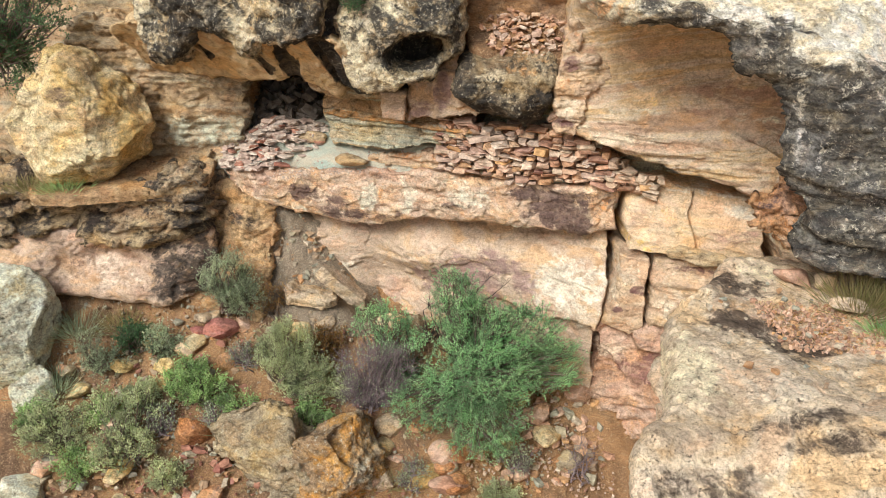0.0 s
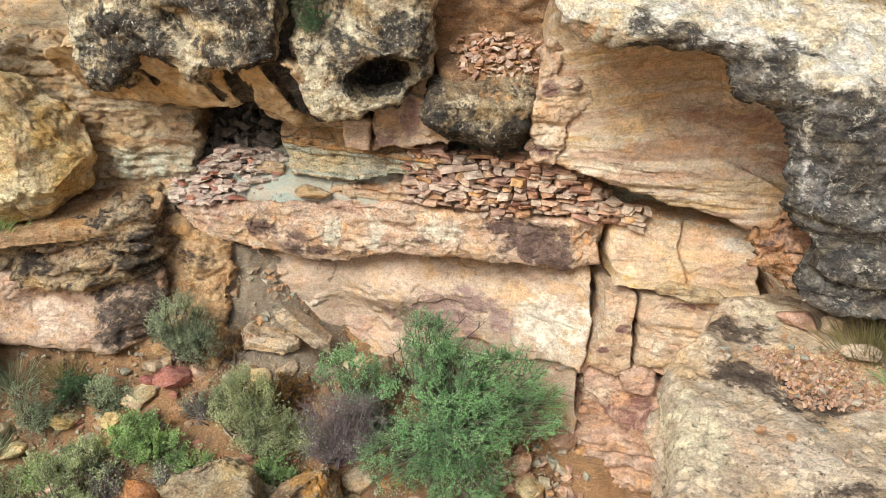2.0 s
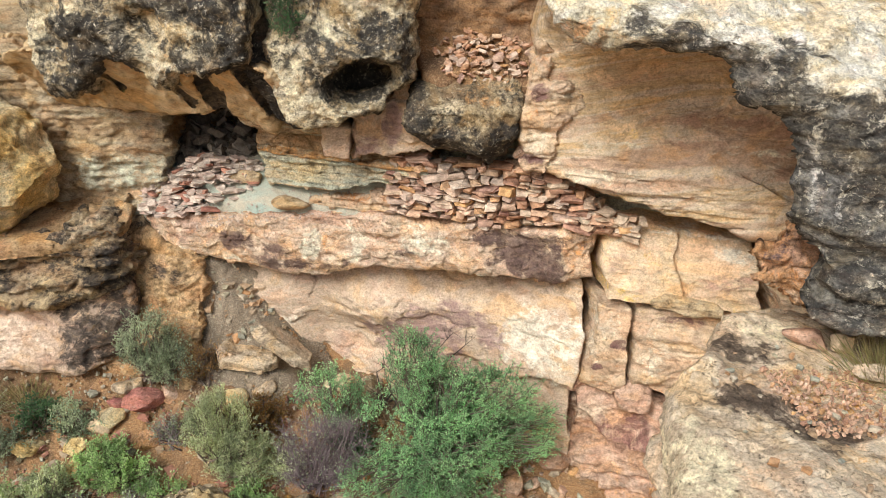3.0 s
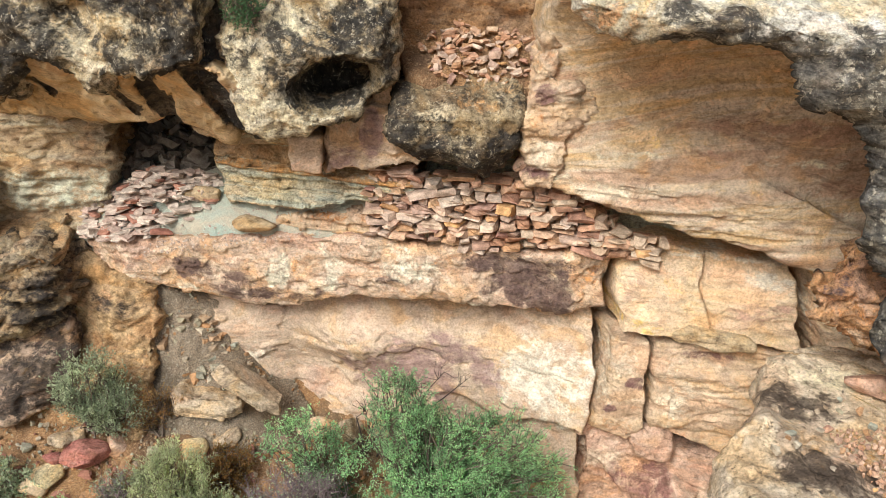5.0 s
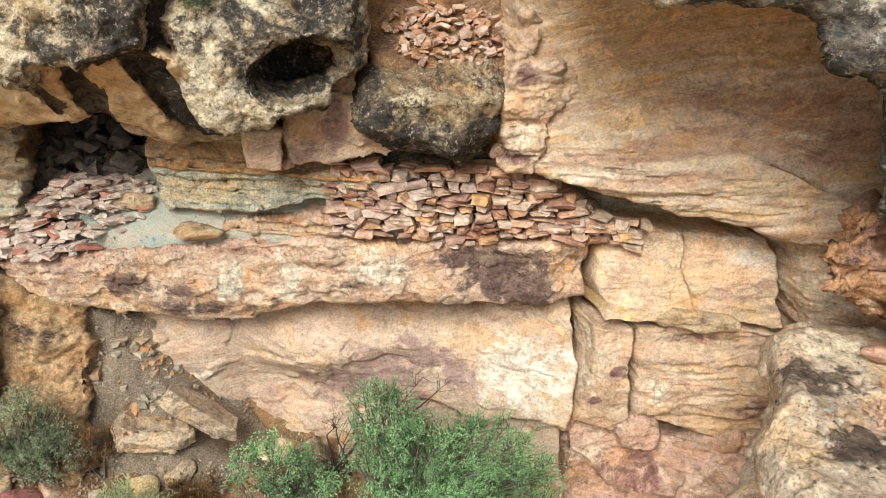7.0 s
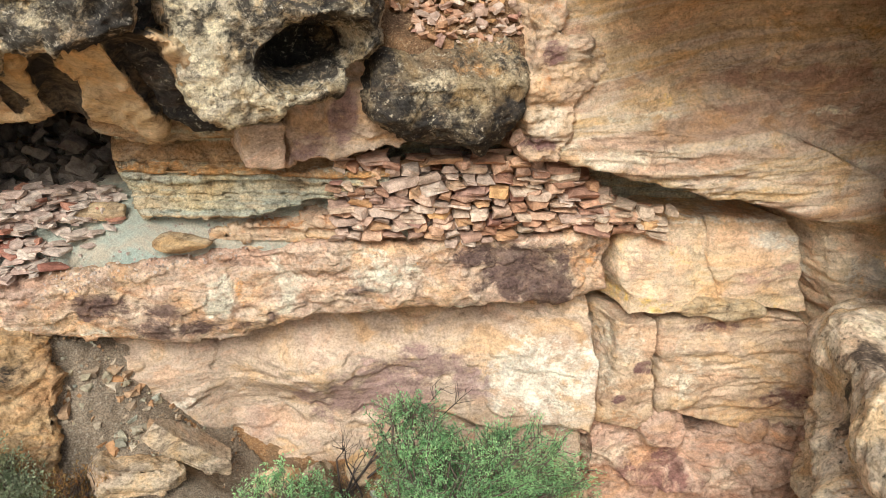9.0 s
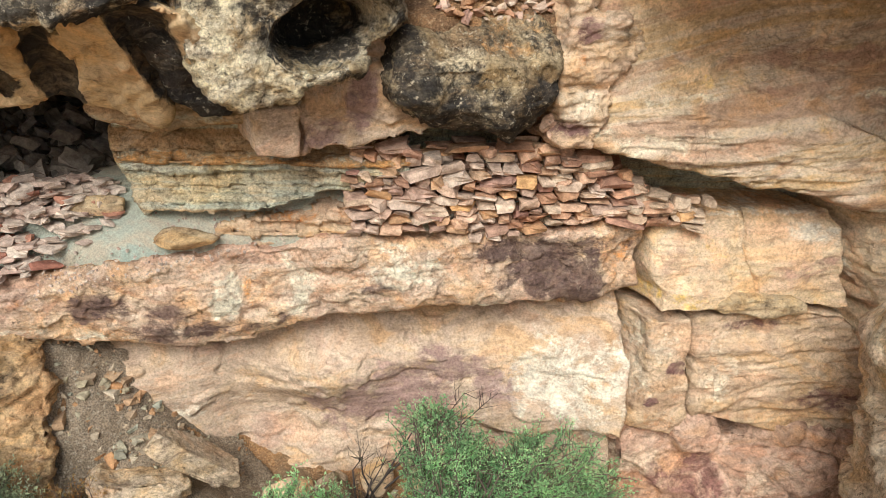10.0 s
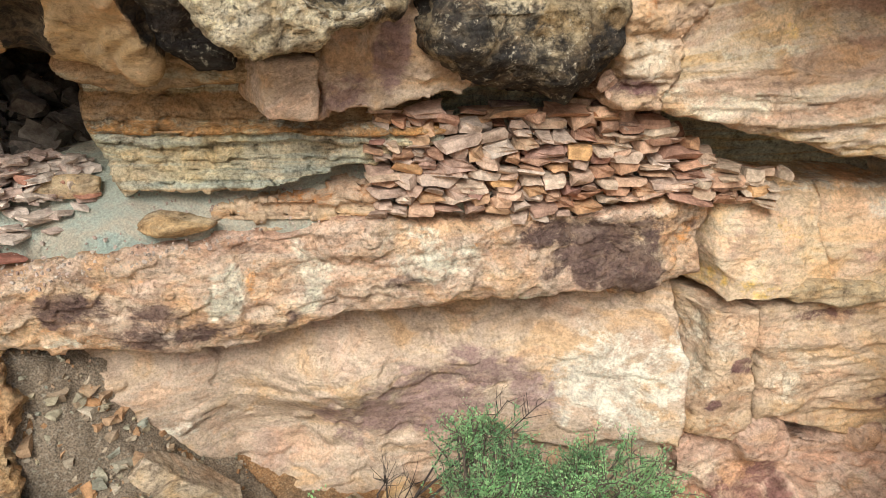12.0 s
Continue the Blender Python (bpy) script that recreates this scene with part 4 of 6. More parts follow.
def roof_stain(V, n, st):
    x, z = V[:, 0], V[:, 2]
    # black varnish on the steep face below the brow, thin at the tip and broad farther along
    up = z - ROOF_EDGE(x) + 0.28 * fbm(V * 1.5, 4)
    st[:, 0] = np.maximum(st[:, 0], 0.9 * (1 - sstep(-0.10, 0.22, up)) * sstep(2.0, 2.5, x) * (0.75 + 0.25 * sstep(2.8, 3.6, x)))
    # ochre streaks run down the varnish, and a tan band marks the brow
    st[:, 1] = np.maximum(st[:, 1], 0.55 * np.exp(-((up + 0.02) / 0.16) ** 2))
    st[:, 0] -= 0.4 * np.exp(-((x - 3.98 + 0.12 * (z - 5.6)) / 0.05) ** 2) * sstep(6.3, 6.1, z) * sstep(4.8, 5.2, z)
    st[:, 2] = np.maximum(st[:, 2], 0.8 * sstep(2.3, 1.9, x) * sstep(7.0, 6.7, z))
    st[:, 2] = np.maximum(st[:, 2], 0.8 * sstep(4.35, 3.95, z + 0.2 * fbm(V * 2.0, 3)) * sstep(5.6, 4.6, x))
    return np.clip(st, 0, 1)


def roof_depth(x, z):
    # the top leans back above the brow; thin beds step out towards the foot of the dark face
    beds = 0.10 * np.tanh(4 * np.sin(11.0 * (z + 0.10 * x) + 1.5 * np.sin(x * 1.7))) * sstep(5.4, 4.6, z)
    return 9.9 - 0.3 * x + 1.7 * np.maximum(0, z - ROOF_EDGE(x)) - 0.12 * np.maximum(0, 5.2 - z) + beds


relief("rock_roof", [(1.55, 6.97), (1.58, 6.73), (1.72, 6.60), (2.12, 6.50), (2.58, 6.49), (3.04, 6.47), (3.20, 6.36), (3.29, 6.17), (3.49, 6.08), (3.68, 5.92), (3.79, 5.73), (3.88, 5.51), (3.91, 5.2), (3.95, 4.95), (4.10, 4.72), (4.18, 4.5), (4.10, 4.15), (4.22, 3.95), (4.6, 3.84), (5.2, 3.82), (6.5, 3.8), (7.8, 4.5), (8, 8.4), (4, 8.6), (1.6, 8.4), (1.35, 7.4)],
       roof_depth, m_roof, back=2.6, r=0.26, h=0.028, shear=(2.3, 0.2), stain_fn=roof_stain, wobble=0.03,
       label="huge overhanging pale rock roof with a black-stained brow", category="rock roof", kind="structure", amp=0.08, size=0.8, pits=0.05, psize=0.18, spall=0.08, ssize=(0.9, 0.9, 0.35), chip=0.022)
relief("orange_junction_rock", [(3.72, 4.45), (4.0, 4.62), (4.4, 4.72), (4.9, 4.6), (5.0, 4.1), (4.7, 3.75), (4.4, 3.75), (4.07, 3.92), (3.82, 4.2)], L(9.15, 0, 0.1), m_orangerock, back=0.9, shear=(1.3, 0), r=0.15, h=0.022,
       spots=[(4.2, 4.25, 0.35, 0.2, 2, 0.8), (3.9, 4.6, 0.3, 0.1, 0, 0.5), (4.2, 3.8, 0.3, 0.15, 1, 0.7)], label="orange and purple rock wedged under the roof", category="rock", amp=0.10, size=0.4, blocks=0.2, bsize=(0.32, 0.4, 0.2), crack=0.04, spall=0.12)

# ---- the overhang above the shelter ----
def ovleft_front(x, z):
    pocket = np.exp(-(((x + 2.99) / 0.30) ** 2 + ((z - 6.40) / 0.22) ** 2) ** 2)
    return 11.5 - 0.45 * (x + 2) + 0.15 * np.maximum(0, z - 6.4) + 0.35 * pocket


relief("overhang_upper_left", [(-4.95, 7.6), (-4.9, 6.7), (-4.85, 6.29), (-4.77, 5.84), (-4.53, 5.47), (-4.23, 5.38), (-4.01, 5.75), (-3.56, 5.92), (-3.16, 5.81), (-2.95, 5.62), (-2.51, 5.86), (-1.88, 5.98), (-1.72, 6.3), (-1.68, 7.6)],
       ovleft_front, m_over, back=1.5, r=0.22, h=0.022,
       spots=[(-3.9, 6.05, 0.55, 0.5, 0, 0.95), (-4.75, 6.2, 0.25, 0.6, 1, 0.8), (-2.0, 6.2, 0.2, 0.5, 0, 0.5), (-2.7, 6.75, 0.9, 0.25, 0, 0.8), (-2.95, 6.1, 0.35, 0.12, 1, 0.8), (-4.1, 6.5, 0.4, 0.25, 1, 0.6), (-2.4, 6.4, 0.3, 0.25, 1, 0.6), (-2.99, 6.40, 0.2, 0.14, 2, 0.6), (-4.4, 5.6, 0.25, 0.3, 0, 0.6), (-3.4, 6.3, 0.35, 0.4, 0, 0.6)], label="black and cream weathered overhanging rock", category="overhang", kind="structure", amp=0.12, size=0.6, pits=0.08, psize=0.35, spall=0.12, ssize=(0.7, 0.7, 0.6), chip=0.05)
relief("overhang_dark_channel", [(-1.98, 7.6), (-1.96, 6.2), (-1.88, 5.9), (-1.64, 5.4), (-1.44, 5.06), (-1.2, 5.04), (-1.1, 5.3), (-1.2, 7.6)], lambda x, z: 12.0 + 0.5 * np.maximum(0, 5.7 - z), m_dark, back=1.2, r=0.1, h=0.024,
       label="black channel between two rocks", category="overhang", kind="structure", amp=0.08, size=0.4)


RIBS = ((-2.50, 5.9, -2.37, 5.12, 0.10), (-1.88, 6.1, -1.38, 5.0, 0.14), (-3.30, 6.1, -2.75, 5.35, 0.08), (-4.2, 6.0, -3.75, 5.5, 0.07))


def rib_gap(x, z, rib):
    x0, z0, x1, z1, w = rib
    u = np.clip((z - z0) / (z1 - z0), 0, 1)
    return (np.abs(x - (x0 + (x1 - x0) * u)) + 0.5 * np.maximum(0, np.maximum(z - z0, z1 - z))) / w


def soffit_depth(x, z):
    y = 12.2 - 0.45 * (x + 2) + 1.1 * (5.5 - z)
    for rib in RIBS:
        y = y + 1.6 * rib[4] * (1 - sstep(0.6, 1.6, rib_gap(x, z, rib)))
    return y


# Black along the same ribs that soffit_depth cuts as grooves.
def soffit_black(V, n, st):
    x, z = V[:, 0] + 0.07 * fbm(V * 2.2, 3), V[:, 2]
    for rib in RIBS:
        st[:, 0] = np.maximum(st[:, 0], 1.4 * (1 - sstep(0.75, 1.35, rib_gap(x, z, rib))))
    return st


relief("overhang_soffit", [(-5.2, 6.0), (-5.2, 5.25), (-4.83, 5.0), (-4.41, 4.93), (-3.4, 5.0), (-2.58, 5.12), (-1.87, 4.98), (-1.62, 5.02), (-1.62, 6.0)],
       soffit_depth, m_panel, back=1.6, r=0.06, h=0.022, stain_fn=soffit_black,
       label="tan scalloped underside with black streaks", category="overhang", kind="structure", amp=0.04, size=0.6, spall=0.12, ssize=(0.9, 0.9, 0.9), levels=2.5, chip=0.01)


def ovmid_depth(x, z):
    hole = np.exp(-((((x + 0.34) / 0.38) ** 2 + ((z - 5.77 - 0.10 * (x + 0.34)) / 0.25) ** 2) ** 3))
    brow = np.exp(-((x + 0.3) / 0.5) ** 2 - ((z - 6.12) / 0.16) ** 2)
    return 11.5 + 0.10 * (z - 5.2) + 1.05 * hole - 0.12 * brow + 0.25 * np.maximum(0, z - 6.2)


# The dark spot at (-0.34, 5.80) paints shade into the hole of ovmid_depth.
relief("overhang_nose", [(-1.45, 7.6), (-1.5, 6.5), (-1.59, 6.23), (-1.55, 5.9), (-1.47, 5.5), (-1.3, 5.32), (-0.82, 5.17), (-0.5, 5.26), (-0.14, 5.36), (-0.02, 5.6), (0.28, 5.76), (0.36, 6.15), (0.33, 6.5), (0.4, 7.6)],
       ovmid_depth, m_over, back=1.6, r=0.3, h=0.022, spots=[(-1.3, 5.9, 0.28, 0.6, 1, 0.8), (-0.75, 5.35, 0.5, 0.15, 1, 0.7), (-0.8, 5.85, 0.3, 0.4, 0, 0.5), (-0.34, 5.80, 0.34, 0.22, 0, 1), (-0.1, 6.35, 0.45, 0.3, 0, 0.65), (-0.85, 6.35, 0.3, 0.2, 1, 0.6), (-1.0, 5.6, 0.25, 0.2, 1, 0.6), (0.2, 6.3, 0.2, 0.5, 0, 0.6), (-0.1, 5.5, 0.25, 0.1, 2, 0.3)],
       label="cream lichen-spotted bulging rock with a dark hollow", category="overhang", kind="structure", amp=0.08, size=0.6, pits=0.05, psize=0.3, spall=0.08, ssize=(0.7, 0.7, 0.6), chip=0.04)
relief("overhang_dark_boss", [(0.15, 5.30), (0.34, 5.62), (0.65, 5.72), (1.09, 5.80), (1.58, 5.80), (1.70, 5.56), (1.62, 5.29), (1.60, 4.95), (1.44, 4.73), (1.18, 4.65), (0.88, 4.73), (0.58, 4.88), (0.30, 5.05)],
       lambda x, z: 11.60 - 0.1 * (x - 1) + 1.3 * np.maximum(0, z - 5.38) + 0.55 * np.maximum(0, 5.05 - z), m_boss, back=1.5, r=0.22, h=0.018,
       spots=[(1.1, 4.85, 1.0, 0.40, 0, 0.85), (0.6, 5.35, 0.35, 0.14, 1, 0.8), (1.25, 5.6, 0.5, 0.2, 2, 0.8), (0.3, 5.4, 0.2, 0.3, 0, 0.7), (1.5, 5.1, 0.2, 0.3, 2, 0.3)], label="dark rounded rock boss over the ruin wall", category="overhang", kind="structure", amp=0.08, size=0.45, pits=0.04, psize=0.2, spall=0.05, chip=0.035)
relief("pink_underblock", [(-0.58, 5.2), (-0.3, 5.3), (0.0, 5.5), (0.2, 5.8), (0.6, 5.4), (0.78, 4.80), (0.5, 4.70), (0.16, 4.68), (-0.17, 4.64), (-0.56, 4.60)], lambda x, z: 12.2 - 0.15 * x + 0.1 * (z - 4.7), m_wall, back=1.2, r=0.05, h=0.02,
       spots=[(-0.4, 4.78, 0.2, 0.2, 0, 0.9), (0.0, 5.05, 0.12, 0.3, 0, 0.8), (0.3, 5.2, 0.15, 0.3, 2, 0.5)], label="pink blocky sandstone under the overhang", category="cliff block", kind="structure", amp=0.04, size=0.4, blocks=0.14, bsize=(0.5, 1, 0.5), crack=0.03, spall=0.06, ssize=(0.4, 0.4, 0.4), wobble=0.03, sharp=True)
relief("pink_square_block", [(-0.97, 5.1), (-0.56, 5.08), (-0.58, 4.64), (-0.96, 4.66)], lambda x, z: 12.06 - 0.15 * x, m_wall, back=0.8, r=0.05, h=0.016, label="square pink block jutting below the overhang", category="cliff block", kind="structure", amp=0.02, size=0.3, chip=0.02, wobble=0.02, sharp=True)
relief("brown_bed", [(-2.1, 5.15), (-0.9, 5.2), (-0.9, 4.86), (-1.5, 4.80), (-2.1, 4.84)], lambda x, z: 12.30 - 0.42 * x, m_back, back=0.9, r=0.05, h=0.02, spots=[(-1.5, 4.9, 0.6, 0.06, 1, 0.7)], label="brown bed capping the shale", category="cliff", kind="structure", amp=0.03, size=0.4, strata=0.03, freq=7, blocks=0.05, bsize=(0.5, 0.5, 0.2), crack=0.02)
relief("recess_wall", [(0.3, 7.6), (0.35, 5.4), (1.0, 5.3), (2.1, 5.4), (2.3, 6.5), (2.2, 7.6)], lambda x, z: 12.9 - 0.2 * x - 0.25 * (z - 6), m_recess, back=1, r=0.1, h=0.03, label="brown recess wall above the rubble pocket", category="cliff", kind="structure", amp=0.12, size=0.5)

def bed_stain(V, n, st):
    z = V[:, 2] + 0.03 * fbm(V * 1.3, 3)
    st[:, 2] = np.maximum(st[:, 2], 1.5 * np.exp(-((z - 4.43) / 0.045) ** 4))
    st[:, 0] = np.maximum(st[:, 0], 1.3 * np.exp(-((z - 4.58) / 0.10) ** 4))
    st[:, 1] = np.maximum(st[:, 1], 1.3 * np.exp(-((z - 4.76) / 0.035) ** 4))
    return st


def shale_depth(x, z):
    # thin courses, each set in or out a little; the brown bed and the rust seam stand proud of the green shale below
    u = (z + 0.012 * np.sin(x * 3.1) + 0.006 * np.sin(x * 11.0)) / 0.072
    k = np.floor(u)
    step = np.modf(np.abs(np.sin(k * 12.9898) * 43758.5453))[0] - 0.5
    joint = np.exp(-((u - k - 0.5) / 0.47) ** 20)
    courses = (0.17 * step - 0.07 * joint) * sstep(4.52, 4.46, z)
    return 12.58 - 0.5 * np.minimum(x, 0.2) + 0.42 * (z - 4.3) + courses - 0.07 * sstep(4.46, 4.50, z) - 0.08 * np.exp(-((z - 4.43) / 0.03) ** 4)


relief("shale_band", [(-2.05, 4.95), (-0.96, 5.0), (0.2, 4.95), (0.5, 4.85), (0.45, 4.3), (-0.05, 4.15), (-0.93, 3.98), (-1.88, 3.92), (-1.95, 4.15), (-2.08, 4.5)], shale_depth, m_strata, back=1.0, r=0.04, h=0.014, stain_fn=bed_stain,
       label="green and rust banded shale layer", category="cliff", kind="structure", amp=0.025, size=0.5, blocks=0.05, bsize=(0.30, 0.5, 0.15), crack=0.015, chip=0.02, sharp=True)
def shelter_stain(V, n, st):
    z = V[:, 2] + 0.06 * fbm(V * 1.1, 3)
    st[:, 1] = np.maximum(st[:, 1], 0.7 * np.exp(-((z - 4.0) / 0.30) ** 4) * sstep(-5.2, -4.6, V[:, 0]))
    return st


relief("left_shelter_wall", [(-6.5, 5.7), (-5.2, 5.7), (-4.41, 5.4), (-3.5, 5.2), (-3.4, 4.7), (-3.56, 3.82), (-3.9, 3.0), (-5.46, 2.8), (-6.7, 3.2)], lambda x, z: 13.75 - 0.1 * (x + 4) + 0.12 * (z - 4), m_back, back=1.2, r=0.1, h=0.026,
       stain_fn=shelter_stain, label="brown and green layered wall of the shelter", category="cliff", kind="structure", amp=0.08, size=0.6, flake=0.06, fsize=(1.0, 1.0, 0.12), strata=0.07, freq=5, blocks=0.14, bsize=(0.5, 0.6, 0.13), crack=0.04, spall=0.10, ssize=(0.8, 0.8, 0.4))
relief("cliff_back_right", [(1.0, 4.9), (3, 4.7), (5.5, 4.3), (5.5, 3.6), (3, 3.6), (1, 3.7)], lambda x, z: 13.5 - 0.33 * x, m_strata, back=0.6, r=0.05, h=0.03, label="green shale seam under the alcove wall", category="cliff", kind="structure", amp=0.04, size=0.5, strata=0.05, freq=7, blocks=0.1, bsize=(0.3, 0.6, 0.2), crack=0.04)

relief("shale_step", [(-1.28, 3.58), (-1.27, 3.76), (-1.15, 3.80), (-0.73, 3.87), (-0.3, 3.94), (-0.08, 4.0), (-0.06, 3.74), (-0.7, 3.62)], lambda x, z: 12.50 - 0.42 * x + 0.03 * np.sign(np.sin(z * 45.0)), m_block, back=0.5, r=0.03, h=0.014, spots=[(-0.6, 3.88, 0.7, 0.10, 2, 0.8)],
       label="low orange rock step on the shelter floor", category="rock", amp=0.02, size=0.3, blocks=0.05, bsize=(0.16, 0.3, 0.3), crack=0.02)

def floor_z(x, y):
    """The shelter floor climbs from the ledge's brink to the foot of the shale."""
    rim = np.interp(x, [-3.9, -2.2, -0.1, 2.7, 5], [3.40, 3.55, 3.70, 3.70, 3.72])
    return rim + 0.02 + np.minimum(0.75 * np.maximum(0, y - (12.45 - 0.27 * x) - 0.10), 0.5) * (1 - 0.6 * sstep(0, 1.5, x))


# shelter floor on top of the ledge
relief("shelter_floor", [(-4.3, 13.8), (-3.3, 13.52), (-2, 13.18), (-0.2, 12.70), (1.5, 12.28), (2.7, 11.97), (2.85, 12.3), (2.8, 12.8), (2.4, 13.1), (0, 14.4), (-2, 16.5), (-4, 16.5), (-4.4, 14.7)],
       floor_z, m_shale, back=0.5, r=0.06, h=0.035, up=True, label="dusty grey-green shelter floor", category="floor", kind="structure", amp=0.04, size=0.5)

# ---- rocks on the slope at the left ----
relief("left_jagged_rock", [(-8.6, 3.4), (-6.6, 3.25), (-5.4, 3.4), (-4.32, 3.62), (-4.02, 3.32), (-4.1, 2.48), (-5.29, 2.26), (-6.78, 2.26), (-8.8, 2.3)], lambda x, z: 12.75 + 0.35 * np.maximum(0, z - 3.1) - 0.15 * np.sin(x * 2.2), m_jag, back=1.4, r=0.2, h=0.026,
       spots=[(-4.35, 2.9, 0.3, 0.4, 0, 0.5), (-5.8, 2.6, 0.5, 0.2, 0, 0.5), (-5.2, 3.3, 0.9, 0.12, 2, 0.5)], label="jagged black and ochre weathered rock shelf", category="rock", kind="structure", amp=0.08, size=0.5, strata=0.16, freq=3.2, blocks=0.26, bsize=(0.8, 0.8, 0.16), crack=0.07, pits=0.12, psize=0.24, spall=0.12, ssize=(1.1, 1.1, 0.28), levels=3, chip=0.06)
relief("tan_shelf", [(-7.0, 12.75), (-6.4, 12.55), (-5.2, 12.62), (-4.2, 12.9), (-4.0, 13.4), (-4.6, 13.9), (-7.0, 13.9)], lambda x, y: 3.36 + 0.12 * (x + 5) * 0.4 + 0.22 * (y - 12.8), m_shelf, back=0.14, r=0.04, h=0.03, up=True,
       label="flat tan rock shelf with orange grit under the ochre boulder", category="rock", kind="structure", amp=0.04, size=0.5, spall=0.06)
relief("left_pink_rock", [(-8.6, 2.6), (-6.52, 2.55), (-4.91, 2.46), (-4.1, 2.46), (-4.05, 1.8), (-4.4, 1.25), (-5.3, 1.15), (-6.74, 1.35), (-8.6, 1.2)], lambda x, z: 12.65 - 0.25 * (2.4 - z) + 0.2 * sstep(-4.9, -4.2, x) + 0.40 * np.exp(-((x + 5.9) / 0.75) ** 2 - ((z - 2.0) / 0.32) ** 2), m_pinkblack, back=1.4, r=0.25, h=0.024,
       spots=[(-4.35, 1.9, 0.55, 0.7, 0, 0.75), (-5.0, 2.3, 0.8, 0.25, 0, 0.6), (-5.9, 1.9, 0.5, 0.25, 1, 0.5), (-4.7, 1.5, 0.4, 0.2, 0, 0.5), (-4.6, 2.1, 0.3, 0.25, 2, 0.75), (-5.2, 1.35, 0.5, 0.12, 2, 0.5), (-5.6, 1.7, 0.6, 0.2, 1, 0.4)], label="pinkish overhanging rock with black stained edge", category="rock", kind="structure", amp=0.06, size=0.8, spall=0.10, ssize=(0.9, 0.9, 0.7), levels=2.5, chip=0.02, flake=0.0, fsize=(0.9, 0.9, 0.15))
relief("leaning_tan_slab", [(-4.9, 2.9), (-3.5, 3.05), (-3.1, 2.9), (-2.93, 2.4), (-3.0, 1.9), (-3.1, 1.3), (-3.4, 0.9), (-4.9, 0.9)], lambda x, z: 12.88 - 0.1 * (x + 3.5) + 0.45 * (z - 2) + 0.1 * np.maximum(0, -3.4 - x), m_shelf, back=0.8, r=0.14, h=0.024, spots=[(-3.4, 1.8, 0.3, 0.4, 2, 0.5), (-3.6, 2.6, 0.4, 0.2, 0, 0.4)], label="leaning tan slab below the ledge", category="rock", kind="structure", amp=0.08, size=0.6, blocks=0.12, bsize=(0.7, 1, 0.4), crack=0.02, spall=0.15, ssize=(0.8, 0.8, 0.6))

boulder("ochre_boulder", (-6.05, 13.1, 4.42), (1.16, 0.95, 1.20), m_yellow, (0, 0, 0), cuts=-2, cut=0.95, square=1.0, level=6, seed=25, planes=((1, -0.1, 1, 0.66), (1, -0.2, -0.9, 0.80), (-1, -0.2, 0.7, 0.80), (-0.3, 0, -1, 0.86), (-0.2, -1, 0.15, 0.62), (0.7, -0.8, 0.35, 0.66), (0.3, -0.6, -0.8, 0.8)), spall=0.10,  spots=[(-6.3, 3.9, 0.7, 0.4, 1, 0.7), (-6.0, 4.9, 0.2, 0.15, 0, 0.4)],
        label="big cracked ochre sandstone boulder on the slope", amp=0.05, size=0.5, blocks=0.10, bsize=(0.6, 0.6, 0.5), crack=0.03)
boulder("lichen_boulder", (-7.5, 11.9, 0.75), (0.95, 0.9, 1.6), m_lich, (0, 5, 0), cuts=6, cut=0.75, level=6, seed=8, label="pale lichen-covered grey boulder", amp=0.05, size=0.5, crack=0.02, blocks=0.05)
boulder("orange_lichen_boulder", (-1.72, 10.2, -0.42), (0.98, 0.85, 0.90), m_orange, (18, -20, 30), cuts=3, cut=0.80, square=0.7, level=6, seed=12, planes=((-0.6, -0.6, 0.7, 0.62), (0.8, -0.5, 0.5, 0.7), (0.1, -1, -0.2, 0.7), (-1, -0.3, -0.4, 0.75)), spots=[(-1.65, -0.15, 0.5, 0.35, 2, 0.8), (-1.2, -0.35, 0.3, 0.4, 1, 0.6)], label="angular boulder with orange and grey lichen", amp=0.05, size=0.35, spall=0.12, ssize=(0.5, 0.5, 0.4), blocks=0.06, bsize=(0.5, 0.5, 0.4), crack=0.02, chip=0.045)
boulder("split_yellow_boulder", (-2.72, 10.35, -0.25), (1.10, 0.7, 0.62), m_split, (30, 34, -20), cuts=3, cut=0.80, square=0.7, level=6, seed=14, planes=((0.2, -0.9, 0.4, 0.62), (-0.5, -0.4, 0.8, 0.66)), label="split yellow sandstone boulder with mossy top", amp=0.05, size=0.3, strata=0.08, freq=7, spall=0.12, ssize=(0.6, 0.6, 0.3), blocks=0.06, bsize=(0.6, 0.5, 0.2), crack=0.03, chip=0.045)

relief("scree", [(-3.15, 12.5), (-2.6, 12.25), (-1.6, 12.2), (-0.9, 12.5), (-1.1, 13.3), (-1.6, 13.7), (-2.6, 13.9), (-3.05, 13.9)], lambda x, y: ground_z(x, y) + 0.12, m_scree, back=0.2, r=0.2, h=0.035, up=True, label="grey-brown gritty scree below the ledge", category="ground", kind="structure", amp=0.07, size=0.4)

